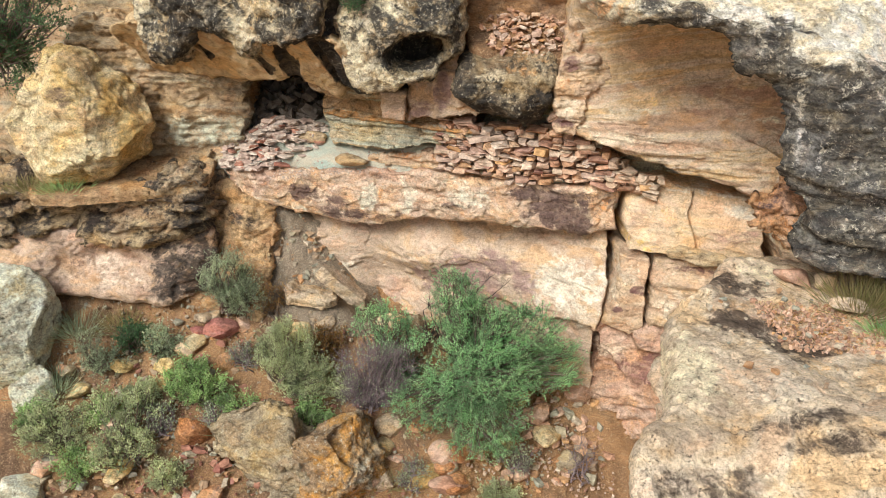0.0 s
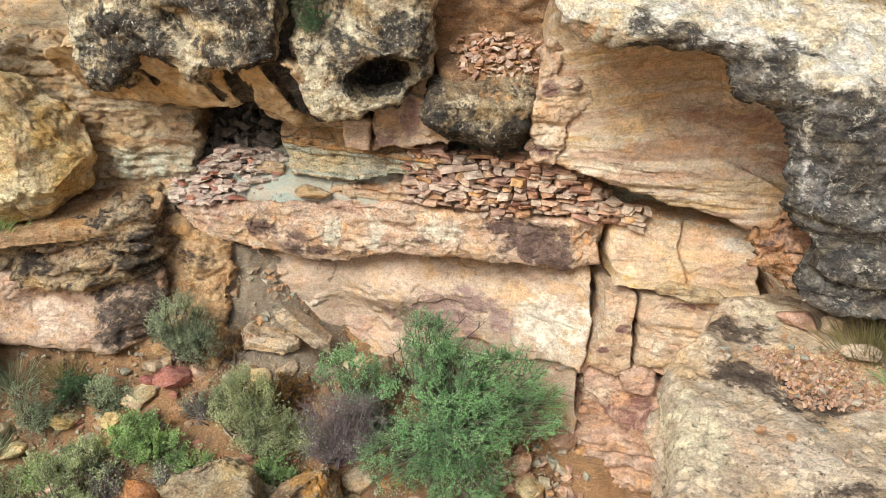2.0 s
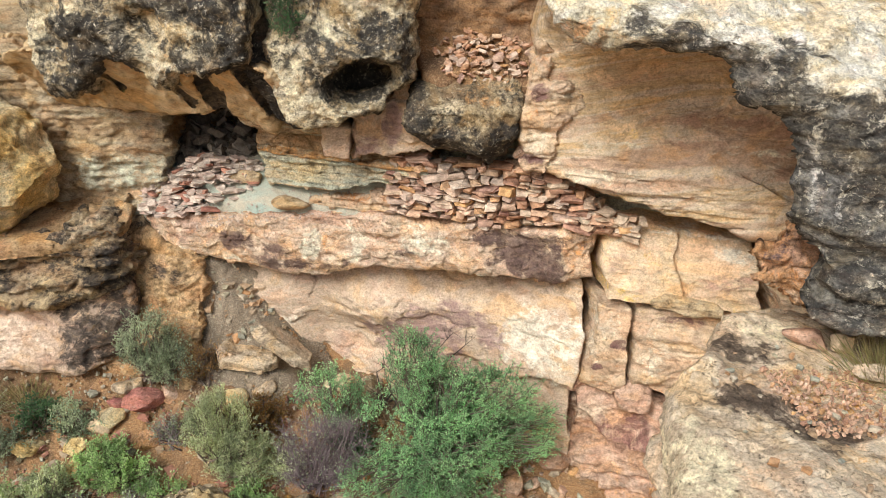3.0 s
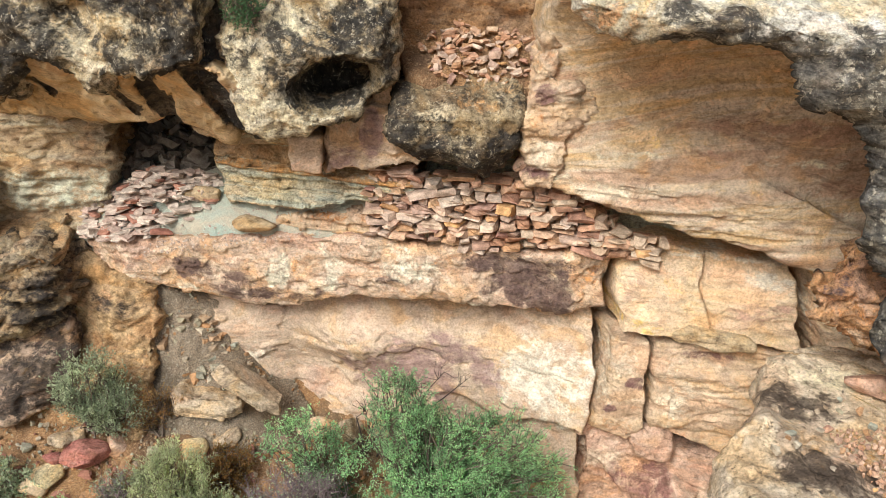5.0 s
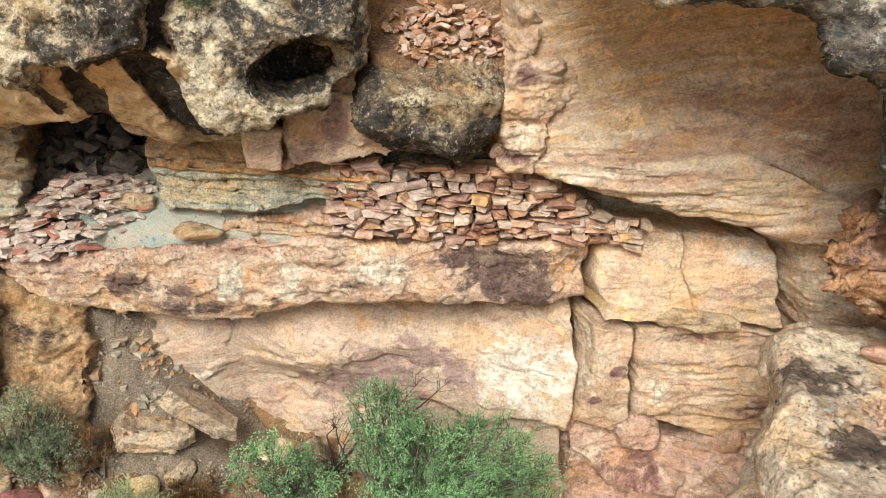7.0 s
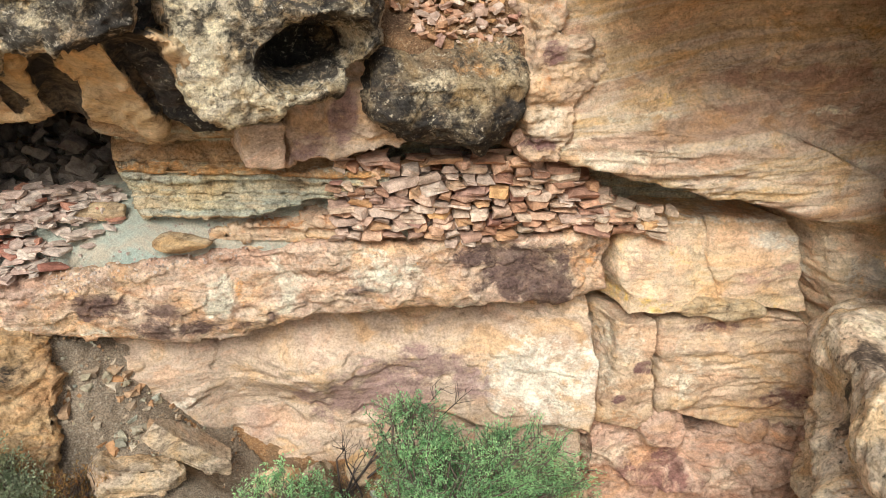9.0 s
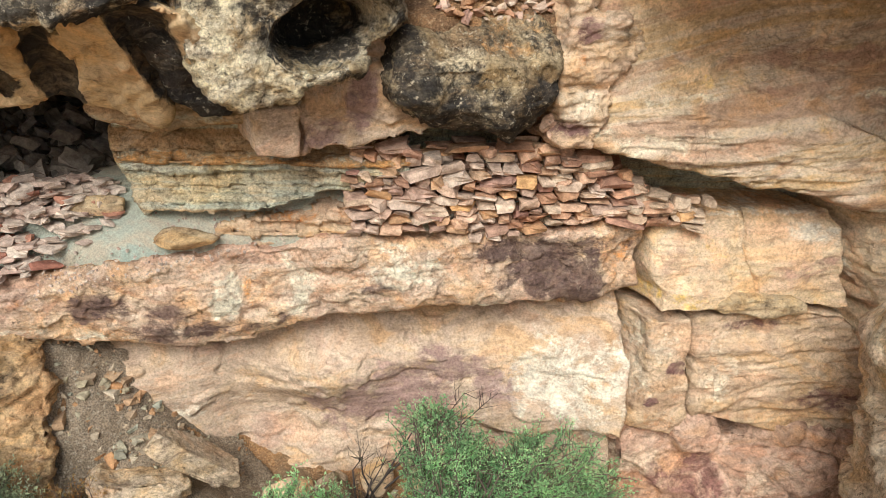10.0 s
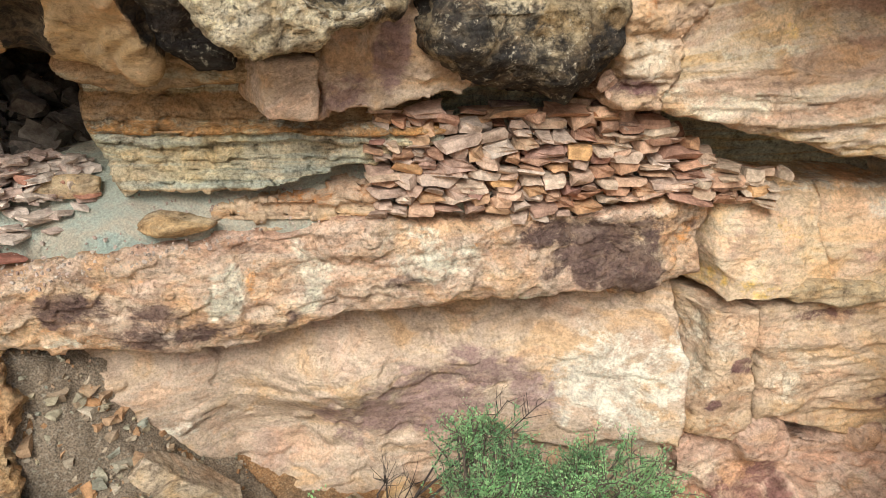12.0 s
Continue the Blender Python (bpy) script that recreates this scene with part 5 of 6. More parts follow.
relief("pale_flat_boulder", [(2.64, 8.3), (3.1, 8.75), (3.55, 9.4), (3.9, 10.0), (4.8, 10.25), (6.5, 9.9), (8.5, 8.5), (8.5, 5), (5.5, 4.9), (3.74, 5.1), (2.4, 5.2), (1.68, 5.3), (1.66, 5.7), (1.9, 6.2), (2.2, 6.6), (2.38, 7.3)],
       lambda x, y: 3.5 - 0.05 * (x - 3) - 0.22 * sstep(9.5, 10.1, y) - 0.10 * sstep(3.6, 2.6, x) - 0.35 * sstep(6.1, 5.2, y) + 0.10 * np.sin(1.7 * x + 0.6) * np.sin(1.4 * y) + 0.16 * sstep(3.5, 3.2, x) * sstep(8.2, 8.6, y), m_bould, back=3.2, r=0.22, h=0.024, up=True, side=0.28, wobble=0.02, spots=[(4.35, 8.15, 0.85, 0.5, 2, 0.85), (4.9, 7.4, 0.9, 0.5, 2, 0.6), (3.3, 7.95, 0.5, 0.2, 0, 0.8), (3.75, 7.55, 0.45, 0.25, 0, 0.65), (3.65, 8.95, 0.4, 0.28, 0, 0.7), (4.15, 9.2, 0.4, 0.25, 1, 0.6), (3.1, 8.6, 0.35, 0.25, 2, 0.6), (3.3, 6.12, 0.5, 0.12, 0, 0.6), (3.75, 5.85, 0.5, 0.10, 0, 0.5), (2.5, 7.1, 0.3, 0.9, 1, 0.7), (2.3, 5.6, 0.5, 0.2, 0, 0.5)], taper=0.08,
       label="very large flat pale boulder with pitted top", category="boulder", amp=0.05, size=0.9, strata=0.05, freq=5, pits=0.05, psize=0.20, spall=0.05, ssize=(1.0, 1.0, 0.4), levels=2.5, chip=0.03)



# ---- plants ----
def tubes(lines, sides=5):
    """Tapered tubes along polylines: each a list of points and radii."""
    V, F = [], []
    for pts, rad in lines:
        pts = np.asarray(pts, float)
        t = np.gradient(pts, axis=0)
        t /= np.maximum(np.linalg.norm(t, axis=1), 1e-9)[:, None]
        ref = np.array([0.31, 0.17, 0.93]) if abs(t[0][2]) < 0.8 else np.array([0.95, 0.2, 0.1])
        a = np.cross(t, ref)
        a /= np.maximum(np.linalg.norm(a, axis=1), 1e-9)[:, None]
        b = np.cross(t, a)
        o = sum(len(v) for v in V)
        ang = 2 * np.pi * np.arange(sides) / sides
        ring = pts[:, None] + np.asarray(rad)[:, None, None] * (np.cos(ang)[None, :, None] * a[:, None] + np.sin(ang)[None, :, None] * b[:, None])
        V.append(ring.reshape(-1, 3))
        for i in range(len(pts) - 1):
            for j in range(sides):
                p, q = o + i * sides, o + (i + 1) * sides
                F.append([p + j, p + (j + 1) % sides, q + (j + 1) % sides, q + j])
    return np.concatenate(V), F


def leaves_mesh(P, D, W, fold):
    """Leaves: folded diamonds, each with its tip along D and its half width along W."""
    n = len(P)
    up = np.cross(D, W)
    up /= np.maximum(np.linalg.norm(up, axis=1), 1e-9)[:, None]
    ln = np.linalg.norm(W, axis=1)[:, None]
    V = np.stack([P, P + 0.5 * D + W + up * ln * fold, P + D, P + 0.5 * D - W + up * ln * fold], 1).reshape(-1, 3)
    i = 4 * np.arange(n)
    return V, np.concatenate([np.c_[i, i + 1, i + 2], np.c_[i, i + 2, i + 3]])


def unit(v):
    return v / np.maximum(np.linalg.norm(v, axis=-1, keepdims=True), 1e-9)


def plant(name, base, lobes, foliage, bark, label, category="shrub", clumps=40, twigs=9, leaves=14, leaf=0.03, width=0.35, reach=0.22, thick=0.012, upward=0.5, seed=1, group="", trunk=0.0, leafy=1.0, sides=4):
    """A shrub or tree: woody stems run from its base into lobes of the crown, break into twigs, and the twigs carry the leaves."""
    rs = np.random.RandomState(seed)
    base = np.array(base, float)
    root = new(name)
    root.location = base
    tagged(root, label, category, group)
    vol = np.array([l[3] * l[4] * l[5] for l in lobes])
    pick = rs.choice(len(lobes), clumps, p=vol / vol.sum())
    wood, fine, P, D, W = [], [], [], [], []
    hub = base + np.array([0, 0, trunk])
    if trunk:
        wood.append((np.linspace(base - [0, 0, 0.15], hub, 4) + rs.normal(size=(4, 3)) * 0.02, np.linspace(thick * 3.2, thick * 2.2, 4)))
    for k in pick:
        c, r = np.array(lobes[k][:3]), np.array(lobes[k][3:6])
        d = unit(rs.normal(size=3))
        tip = c + d * r * rs.uniform(0.35, 1.0) ** 0.5
        start = hub if trunk else base + rs.normal(size=3) * [0.08, 0.08, 0.0]
        m1 = start + (tip - start) * 0.35 + rs.normal(size=3) * 0.06 + [0, 0, -0.04]
        m2 = start + (tip - start) * 0.7 + rs.normal(size=3) * 0.07
        wood.append(([start, m1, m2, tip], [thick * 1.2, thick * 0.9, thick * 0.6, thick * 0.25]))
        for _ in range(twigs):
            s = rs.uniform(0.45, 1.0)
            o = m2 + (tip - m2) * s if s > 0.6 else m1 + (m2 - m1) * rs.rand()
            dr = unit(unit(tip - hub) * 0.5 + rs.normal(size=3) * 0.75 + [0, 0, upward])
            ln = reach * rs.uniform(0.5, 1.2)
            bend = rs.normal(size=3) * 0.12 * ln
            line = [o, o + dr * ln * 0.5 + bend, o + dr * ln]
            fine.append((line, [thick * 0.3, thick * 0.2, thick * 0.08]))
            m = int(leaves * leafy * rs.uniform(0.6, 1.3))
            if m:
                u = rs.uniform(0.1, 1.05, m)[:, None]
                P.append(o + dr * ln * u + bend * np.sin(u * np.pi) + rs.normal(size=(m, 3)) * 0.012)
                dd = unit(dr * 0.7 + rs.normal(size=(m, 3)) * 0.8 + [0, 0, 0.25])
                sz = leaf * rs.uniform(0.6, 1.3, (m, 1))
                D.append(dd * sz)
                W.append(unit(np.cross(dd, rs.normal(size=(m, 3)))) * sz * width)
    def add(nm, V, F, material, lab=""):
        return link_mesh(nm, np.asarray(V) - base, F, material, parent=root, label=lab)
    add("branchwork", *tubes(wood, 6), bark)
    add("fine_twiggery", *tubes(fine, 3), bark)["kind"] = "stuff"
    if P:
        V, F = leaves_mesh(np.concatenate(P), np.concatenate(D), np.concatenate(W), 0.35)
        link_mesh("foliage", V - base, F, foliage, parent=root, smooth=False)
    return root


def gz(x, y):
    return float(ground_z(np.array([x]), np.array([y]))[0]) - 0.03


plant("green_tree", (0.45, 11.25, gz(0.45, 11.25)), [(0.15, 11.0, 2.15, 0.42, 0.38, 0.55), (0.5, 10.9, 1.55, 0.72, 0.5, 0.6), (1.30, 11.0, 1.45, 0.6, 0.4, 0.5), (1.85, 10.95, 0.95, 0.42, 0.4, 0.45), (0.75, 10.65, 0.9, 0.85, 0.55, 0.6), (-0.2, 10.5, 0.6, 0.6, 0.45, 0.55), (0.65, 10.3, 0.2, 0.65, 0.45, 0.5)], m_leaf, m_bark,
      "feathery bright green desert tree at the cliff foot", "tree", clumps=400, twigs=11, leaves=36, leaf=0.026, width=0.26, reach=0.27, thick=0.02, upward=0.35, trunk=0.5, seed=3)
plant("dead_shrub", (-1.25, 11.2, gz(-1.25, 11.2)), [(-1.2, 10.9, 0.75, 0.55, 0.45, 0.6), (-0.75, 10.8, 0.9, 0.4, 0.35, 0.5)], m_grey_leaf, m_dead,
      "bare purple-grey dead shrub beside the tree", "shrub", clumps=90, twigs=22, leaves=2, leaf=0.03, reach=0.30, thick=0.011, seed=4, leafy=0.6)
plant("small_green_shrub", (-0.95, 11.8, gz(-0.95, 11.8)), [(-1.0, 11.6, 1.35, 0.5, 0.4, 0.32), (-0.7, 11.4, 1.1, 0.4, 0.3, 0.35)], m_leaf, m_bark,
      "small green shrub against the pink wall", "shrub", clumps=50, twigs=10, leaves=13, leaf=0.036, width=0.25, reach=0.22, seed=5)
plant("yellow_green_bush", (-2.65, 11.55, gz(-2.65, 11.55)), [(-2.6, 11.35, 0.95, 0.52, 0.42, 0.5), (-2.3, 11.2, 0.5, 0.45, 0.35, 0.4)], m_sage, m_bark,
      "dense yellow-green rabbitbrush on the slope", "shrub", clumps=110, twigs=13, leaves=22, leaf=0.045, width=0.13, reach=0.24, upward=1.3, seed=6)
plant("sagebrush", (-3.75, 12.55, gz(-3.75, 12.55)), [(-3.75, 12.35, 1.75, 0.42, 0.4, 0.55), (-3.4, 12.3, 1.4, 0.35, 0.3, 0.35)], m_grey_leaf, m_bark,
      "grey-green sagebrush below the ledge", "shrub", clumps=80, twigs=12, leaves=18, leaf=0.036, width=0.22, reach=0.26, upward=1.0, seed=7)
plant("bright_green_bush", (-4.15, 11.35, gz(-4.15, 11.35)), [(-4.15, 11.2, 0.45, 0.5, 0.4, 0.33), (-3.7, 11.1, 0.3, 0.25, 0.25, 0.25)], m_lime, m_bark,
      "bright green leafy bush among red stones", "shrub", clumps=60, twigs=10, leaves=20, leaf=0.042, width=0.24, reach=0.22, upward=0.9, seed=8)
plant("bright_green_bush", (-5.1, 10.45, gz(-5.1, 10.45)), [(-5.1, 10.3, -0.2, 0.6, 0.5, 0.30), (-5.4, 10.7, 0.2, 0.3, 0.3, 0.4), (-4.9, 10.8, 0.3, 0.3, 0.3, 0.3)], m_sage, m_bark,
      "pale green leafy bush low on the slope", "shrub", clumps=56, twigs=10, leaves=18, leaf=0.042, width=0.24, reach=0.24, upward=0.9, seed=9)
plant("sagebrush", (-6.2, 10.75, gz(-6.2, 10.75)), [(-6.2, 10.6, 0.0, 0.5, 0.4, 0.5), (-6.6, 10.5, -0.2, 0.3, 0.3, 0.3)], m_sage, m_bark,
      "pale silvery sagebrush low on the slope", "shrub", clumps=70, twigs=10, leaves=12, leaf=0.05, width=0.16, reach=0.22, upward=0.8, seed=10)
plant("sagebrush", (-5.95, 11.75, gz(-5.95, 11.75)), [(-5.9, 11.6, 0.75, 0.3, 0.3, 0.5), (-5.6, 11.6, 0.5, 0.25, 0.25, 0.3)], m_grey_leaf, m_bark,
      "thin grey-green sagebrush beside the lichen boulder", "shrub", clumps=40, twigs=9, leaves=11, leaf=0.045, width=0.18, reach=0.22, upward=0.8, seed=11)
plant("sagebrush", (-4.75, 11.95, gz(-4.75, 11.95)), [(-4.75, 11.85, 0.85, 0.35, 0.3, 0.3)], m_grey_leaf, m_bark, "grey-green bush under the pink rock", "shrub", clumps=35, twigs=8, leaves=12, leaf=0.04, width=0.3, reach=0.18, seed=12)
plant("rusty_bush", (-2.95, 12.5, gz(-2.95, 12.5)), [(-2.95, 12.45, 1.35, 0.35, 0.3, 0.3)], m_rusty, m_bark, "dry rust-brown bush on the scree", "shrub", clumps=30, twigs=9, leaves=10, leaf=0.04, width=0.14, reach=0.2, upward=0.9, seed=13)
plant("overhanging_juniper", (-7.6, 13.7, 5.3), [(-7.05, 13.45, 6.05, 0.9, 0.6, 0.75), (-7.4, 13.4, 5.3, 0.7, 0.5, 0.6)], m_dark_leaf, m_bark, "dark green juniper above the ochre boulder", "shrub", clumps=90, twigs=11, leaves=16, leaf=0.045, width=0.25, reach=0.3, thick=0.02, seed=14)
plant("crevice_plant", (-1.22, 11.75, 6.45), [(-1.2, 11.6, 6.68, 0.22, 0.16, 0.28)], m_dark_leaf, m_bark, "small dark green plant growing from the overhang", "shrub", clumps=30, twigs=7, leaves=9, leaf=0.035, width=0.25, reach=0.13, thick=0.006, seed=15)
plant("dead_branch", (-0.25, 12.1, gz(-0.25, 12.1)), [(-0.25, 11.95, 1.35, 0.35, 0.2, 0.4), (0.6, 11.7, 2.0, 0.5, 0.2, 0.35)], m_grey_leaf, m_black_twig, "bare black dead branches against the wall", "branch", clumps=9, twigs=9, leaves=0, reach=0.3, thick=0.014, seed=16)
plant("dead_branch", (2.15, 10.35, gz(2.15, 10.35)), [(2.2, 10.3, -0.4, 0.3, 0.2, 0.4)], m_grey_leaf, m_dead, "grey dead twigs below the red rock", "branch", clumps=14, twigs=9, leaves=0, reach=0.25, thick=0.01, seed=17)


for _k, (_x, _y, _m, _b, _n, _l) in enumerate((
        (-5.0, 11.2, m_sage, m_bark, "sagebrush", "small pale sagebrush among red stones"), (-3.3, 11.75, m_grey_leaf, m_dead, "dead_shrub", "grey dead shrub behind the rabbitbrush"),
        (-2.0, 11.9, m_rusty, m_bark, "rusty_bush", "small dry rust-brown bush on the scree"), (-1.7, 11.35, m_sage, m_bark, "sagebrush", "small sagebrush beside the dead shrub"),
        (-0.7, 11.5, m_dark_leaf, m_bark, "dark_green_bush", "small dark green bush under the tree"), (-5.9, 10.3, m_lime, m_bark, "bright_green_bush", "small bright green bush low on the slope"),
        (-4.4, 10.2, m_sage, m_bark, "sagebrush", "small sagebrush low on the slope"), (1.2, 10.4, m_grey_leaf, m_dead, "dead_shrub", "grey dead shrub in the shade of the tree"),
        (-4.6, 10.9, m_grey_leaf, m_dead, "dead_shrub", "small grey dead shrub among the stones"), (-3.75, 10.95, m_grey_leaf, m_dead, "dead_shrub", "small grey dead shrub among the stones"),
        (-3.3, 11.0, m_lime, m_bark, "bright_green_bush", "small bright green bush beside the boulder"), (-2.15, 10.95, m_lime, m_bark, "bright_green_bush", "small bright green bush beside the boulder"),
        (-5.6, 11.0, m_lime, m_bark, "bright_green_bush", "small bright green bush on the slope"), (-5.3, 12.0, m_dark_leaf, m_bark, "dark_green_bush", "small dark green bush under the pink rock"),
        (-0.5, 10.2, m_grey_leaf, m_dead, "dead_shrub", "tangled grey dead shrub under the tree"), (-0.1, 11.2, m_sage, m_bark, "sagebrush", "small grey sagebrush under the tree"),
        (0.9, 9.9, m_sage, m_bark, "sagebrush", "small silvery sagebrush below the tree"), (-6.7, 10.9, m_lime, m_bark, "bright_green_bush", "small bright green bush below the lichen boulder"))):
    _z = gz(_x, _y)
    plant(_n, (_x, _y, _z), [(_x, _y - 0.08, _z + 0.28, 0.3, 0.26, 0.24)], _m, _b, _l, "shrub", clumps=34, twigs=9, leaves=(3 if _b is m_dead else 12), leaf=0.04, width=0.28, reach=0.18, seed=120 + _k)


def grass_tuft(centre, radius, height, count, material, label, seed=1):
    rs = np.random.RandomState(seed)
    c = np.array(centre)
    P = c + rs.normal(size=(count, 3)) * [radius * 0.5, radius * 0.5, 0]
    P[:, 2] = c[2]
    D = unit((P - c) * 1.6 / radius + rs.normal(size=(count, 3)) * 0.35 + [0, 0, 1.3]) * height * rs.uniform(0.5, 1.2, (count, 1))
    Wd = unit(np.cross(D, rs.normal(size=(count, 3)))) * 0.005
    V, F = leaves_mesh(P, D, Wd, 0.2)
    ob = link_mesh("grass_tuft", V - c, F, material, smooth=False)
    ob.location = c
    return tagged(ob, label, "grass", "grass tufts", "stuff")


# ---- loose stones ----
def stone_shapes(count, seed, jitter=0.22):
    rs, out = np.random.RandomState(seed), []
    for k in range(count):
        bm = bmesh.new()
        bmesh.ops.create_cube(bm, size=1.0)
        for v in bm.verts:
            v.co += Vector(rs.normal(size=3) * jitter * 0.8)
        bmesh.ops.subdivide_edges(bm, edges=list(bm.edges), cuts=1, use_grid_fill=True)
        for v in bm.verts:
            c = v.co.copy()
            c = c.lerp(c.normalized() * 0.62, 0.22)
            v.co = c + Vector(rs.normal(size=3) * 0.045)
        lim = np.array([v.co[:] for v in bm.verts])
        lo, hi = lim.min(0), lim.max(0)
        for v in bm.verts:
            v.co = Vector((np.array(v.co[:]) - (lo + hi) / 2) / (hi - lo))
        me = bpy.data.meshes.new("stone")
        bm.to_mesh(me)
        bm.free()
        out.append(me)
    return out


SHAPES = {m.name: [] for m in (m_stone, m_tawny_stone, m_buff_stone, m_pale_stone, m_red_stone, m_cave_stone, m_mix_stone)}
for _m in (m_stone, m_tawny_stone, m_buff_stone, m_pale_stone, m_red_stone, m_cave_stone, m_mix_stone):
    for _me in stone_shapes(12, 40):
        _me.materials.append(_m)
        SHAPES[_m.name].append(_me)


def stone(parent, origin, place, size, turn, material, rs, name="stone"):
    ob = new(name, SHAPES[material.name][rs.randint(12)])
    ob.matrix_basis = Matrix.Translation(Vector(place) - Vector(origin)) @ Euler([radians(a) for a in turn]).to_matrix().to_4x4() @ Matrix.Diagonal((*size, 1))
    ob.parent = parent
    return ob


def group_root(name, origin, label, category, group=""):
    e = new(name)
    e.location = origin
    return tagged(e, label, category, group)


def dry_wall():
    rs = np.random.RandomState(21)
    o = (1.5, 12.0, 3.7)
    root = group_root("dry_stone_wall", o, "ruined dry-laid wall of pink sandstone blocks on the ledge", "stone wall")
    a, b = np.array([-0.12, 12.44]), np.array([3.1, 11.5])
    ln = np.linalg.norm(b - a)
    d = (b - a) / ln
    back = np.array([-d[1], d[0]])
    yaw = math.degrees(math.atan2(d[1], d[0]))
    topz = lambda s: np.interp(s * 3.35 - 0.12, [-0.12, 0.07, 0.3, 0.5, 0.56, 0.75, 0.82, 1.45, 1.65, 1.81, 2.19, 2.54, 2.74, 3.09], [4.52, 4.60, 4.62, 4.60, 4.47, 4.48, 4.56, 4.50, 4.60, 4.54, 4.46, 4.32, 4.08, 3.95])
    basez = lambda s: 3.70 - 0.03 * s
    for layer in (0, 1):
        z = 0.0
        while z < 1.0:
            hgt = rs.uniform(0.06, 0.12)
            s = rs.uniform(-0.02, 0.02)
            while s < 1.0:
                w = rs.choice([rs.uniform(0.11, 0.18), rs.uniform(0.17, 0.28), rs.uniform(0.28, 0.42)], p=[0.38, 0.44, 0.18])
                mid = s + w / ln / 2
                rise = z + 0.05 * math.sin(mid * 11 + z * 4) + rs.normal() * 0.012
                thin = rs.rand() < 0.3 and hgt > 0.09
                for part_z, part_h in (((0.0, 0.5), (0.5, 0.5)) if thin else ((0.0, 1.0),)):
                    zz, hh = rise + hgt * part_z, hgt * part_h
                    if basez(mid) + zz + hh * 0.6 < topz(mid) + rs.uniform(-0.03, 0.03):
                        depth = rs.uniform(0.2, 0.32)
                        p = a + d * (mid + rs.normal() * 0.004) * ln + back * (depth / 2 - 0.07 * rs.rand() + layer * 0.24 + 0.05 * z)
                        kind_of = rs.rand() + 0.9 * (mid - 0.5)
                        material = m_stone if kind_of < 0.42 else m_tawny_stone if kind_of < 0.92 else m_buff_stone
                        stone(root, o, (p[0], p[1], basez(mid) + zz + hh / 2 + rs.normal() * 0.006), (w * rs.uniform(0.96, 1.14), depth, hh * rs.uniform(0.9, 1.3)),
                              (rs.normal() * 7, rs.normal() * 6, yaw + rs.normal() * 11), material, rs)
                s += w / ln
            z += hgt * 0.96
    for k in range(16):
        s = rs.uniform(0.72, 1.06)
        p = a + d * s * ln + back * rs.uniform(-0.02, 0.25)
        stone(root, o, (p[0], p[1], 3.78 + rs.uniform(0, 0.16)), (rs.uniform(0.12, 0.26), rs.uniform(0.1, 0.2), rs.uniform(0.05, 0.1)), (rs.normal() * 12, rs.normal() * 14, rs.uniform(0, 360)), m_buff_stone, rs)
    return root


def heap(name, label, category, spot, count, size, material, seed, height, flat=0.4, tilt=16, extra=None, floor=None):
    """A heap of stones over an ellipse: spot is x, y, z, rx, ry."""
    rs = np.random.RandomState(seed)
    x0, y0, z0, rx, ry = spot
    root = group_root(name, (x0, y0, z0), label, category)
    for k in range(count):
        r, q = math.sqrt(rs.rand()), rs.uniform(0, 2 * math.pi)
        x, y = x0 + rx * r * math.cos(q), y0 + ry * r * math.sin(q)
        z = (floor(x, y) if floor else z0) + height * (1 - r) * rs.uniform(0.15, 1.0)
        s = rs.uniform(*size)
        material_k = extra[0] if extra and rs.rand() < extra[1] else material
        stone(root, (x0, y0, z0), (x, y, z + s * flat * 0.3), (s, s * rs.uniform(0.6, 0.9), s * flat * rs.uniform(0.6, 1.3)), (rs.normal() * tilt, rs.normal() * tilt, rs.uniform(0, 360)), material_k, rs)
    return root


FLOOR = lambda x, y: float(floor_z(np.array([x]), np.array([y]))[0])

relief("rubble_pocket_soil", [(0.5, 12.1), (1.9, 12.0), (2.1, 12.8), (0.5, 13.0)], lambda x, y: 5.62 + 0.75 * (y - 11.95), m_soil, back=0.1, r=0.05, h=0.04, up=True, label="reddish soil in the rubble pocket", category="ground", kind="structure", amp=0.05, size=0.4)

boulder("leaning_slab", (-1.77, 12.62, 1.52), (0.60, 0.24, 0.19), m_slab, (0, 40, -6), cuts=-5, cut=0.95, square=0.6, level=5, seed=31, planes=((0, 0, 1, 0.55), (0, 0, -1, 0.55), (0, -1, 0.1, 0.6), (1, 0, 0.25, 0.84), (-1, 0.1, 0, 0.84), (0.6, -0.7, 0, 0.78), (-0.6, -0.7, 0.2, 0.8)), label="long pale slab leaning on the scree", category="rock", amp=0.015, size=0.3, spall=0.04)
boulder("flat_slab", (-2.32, 12.62, 1.34), (0.52, 0.36, 0.24), m_slab, (-6, 4, -8), cuts=-5, cut=0.95, square=0.65, spall=0.10, ssize=(0.5, 0.5, 0.2), level=5, seed=32, planes=((0, 0, 1, 0.55), (0, 0, -1, 0.55), (0, -1, 0.1, 0.6), (1, 0, 0.25, 0.84), (-1, 0.1, 0, 0.84), (0.6, -0.7, 0, 0.78), (-0.6, -0.7, 0.2, 0.8)), label="flat pale slab on the scree", category="rock", amp=0.03, size=0.3)
boulder("red_stone", (-3.85, 12.1, 0.93), (0.33, 0.26, 0.22), m_crimson, (0, 10, 30), cuts=9, cut=0.66, level=4, seed=33, label="deep red angular stone on the slope", category="rock", amp=0.02)
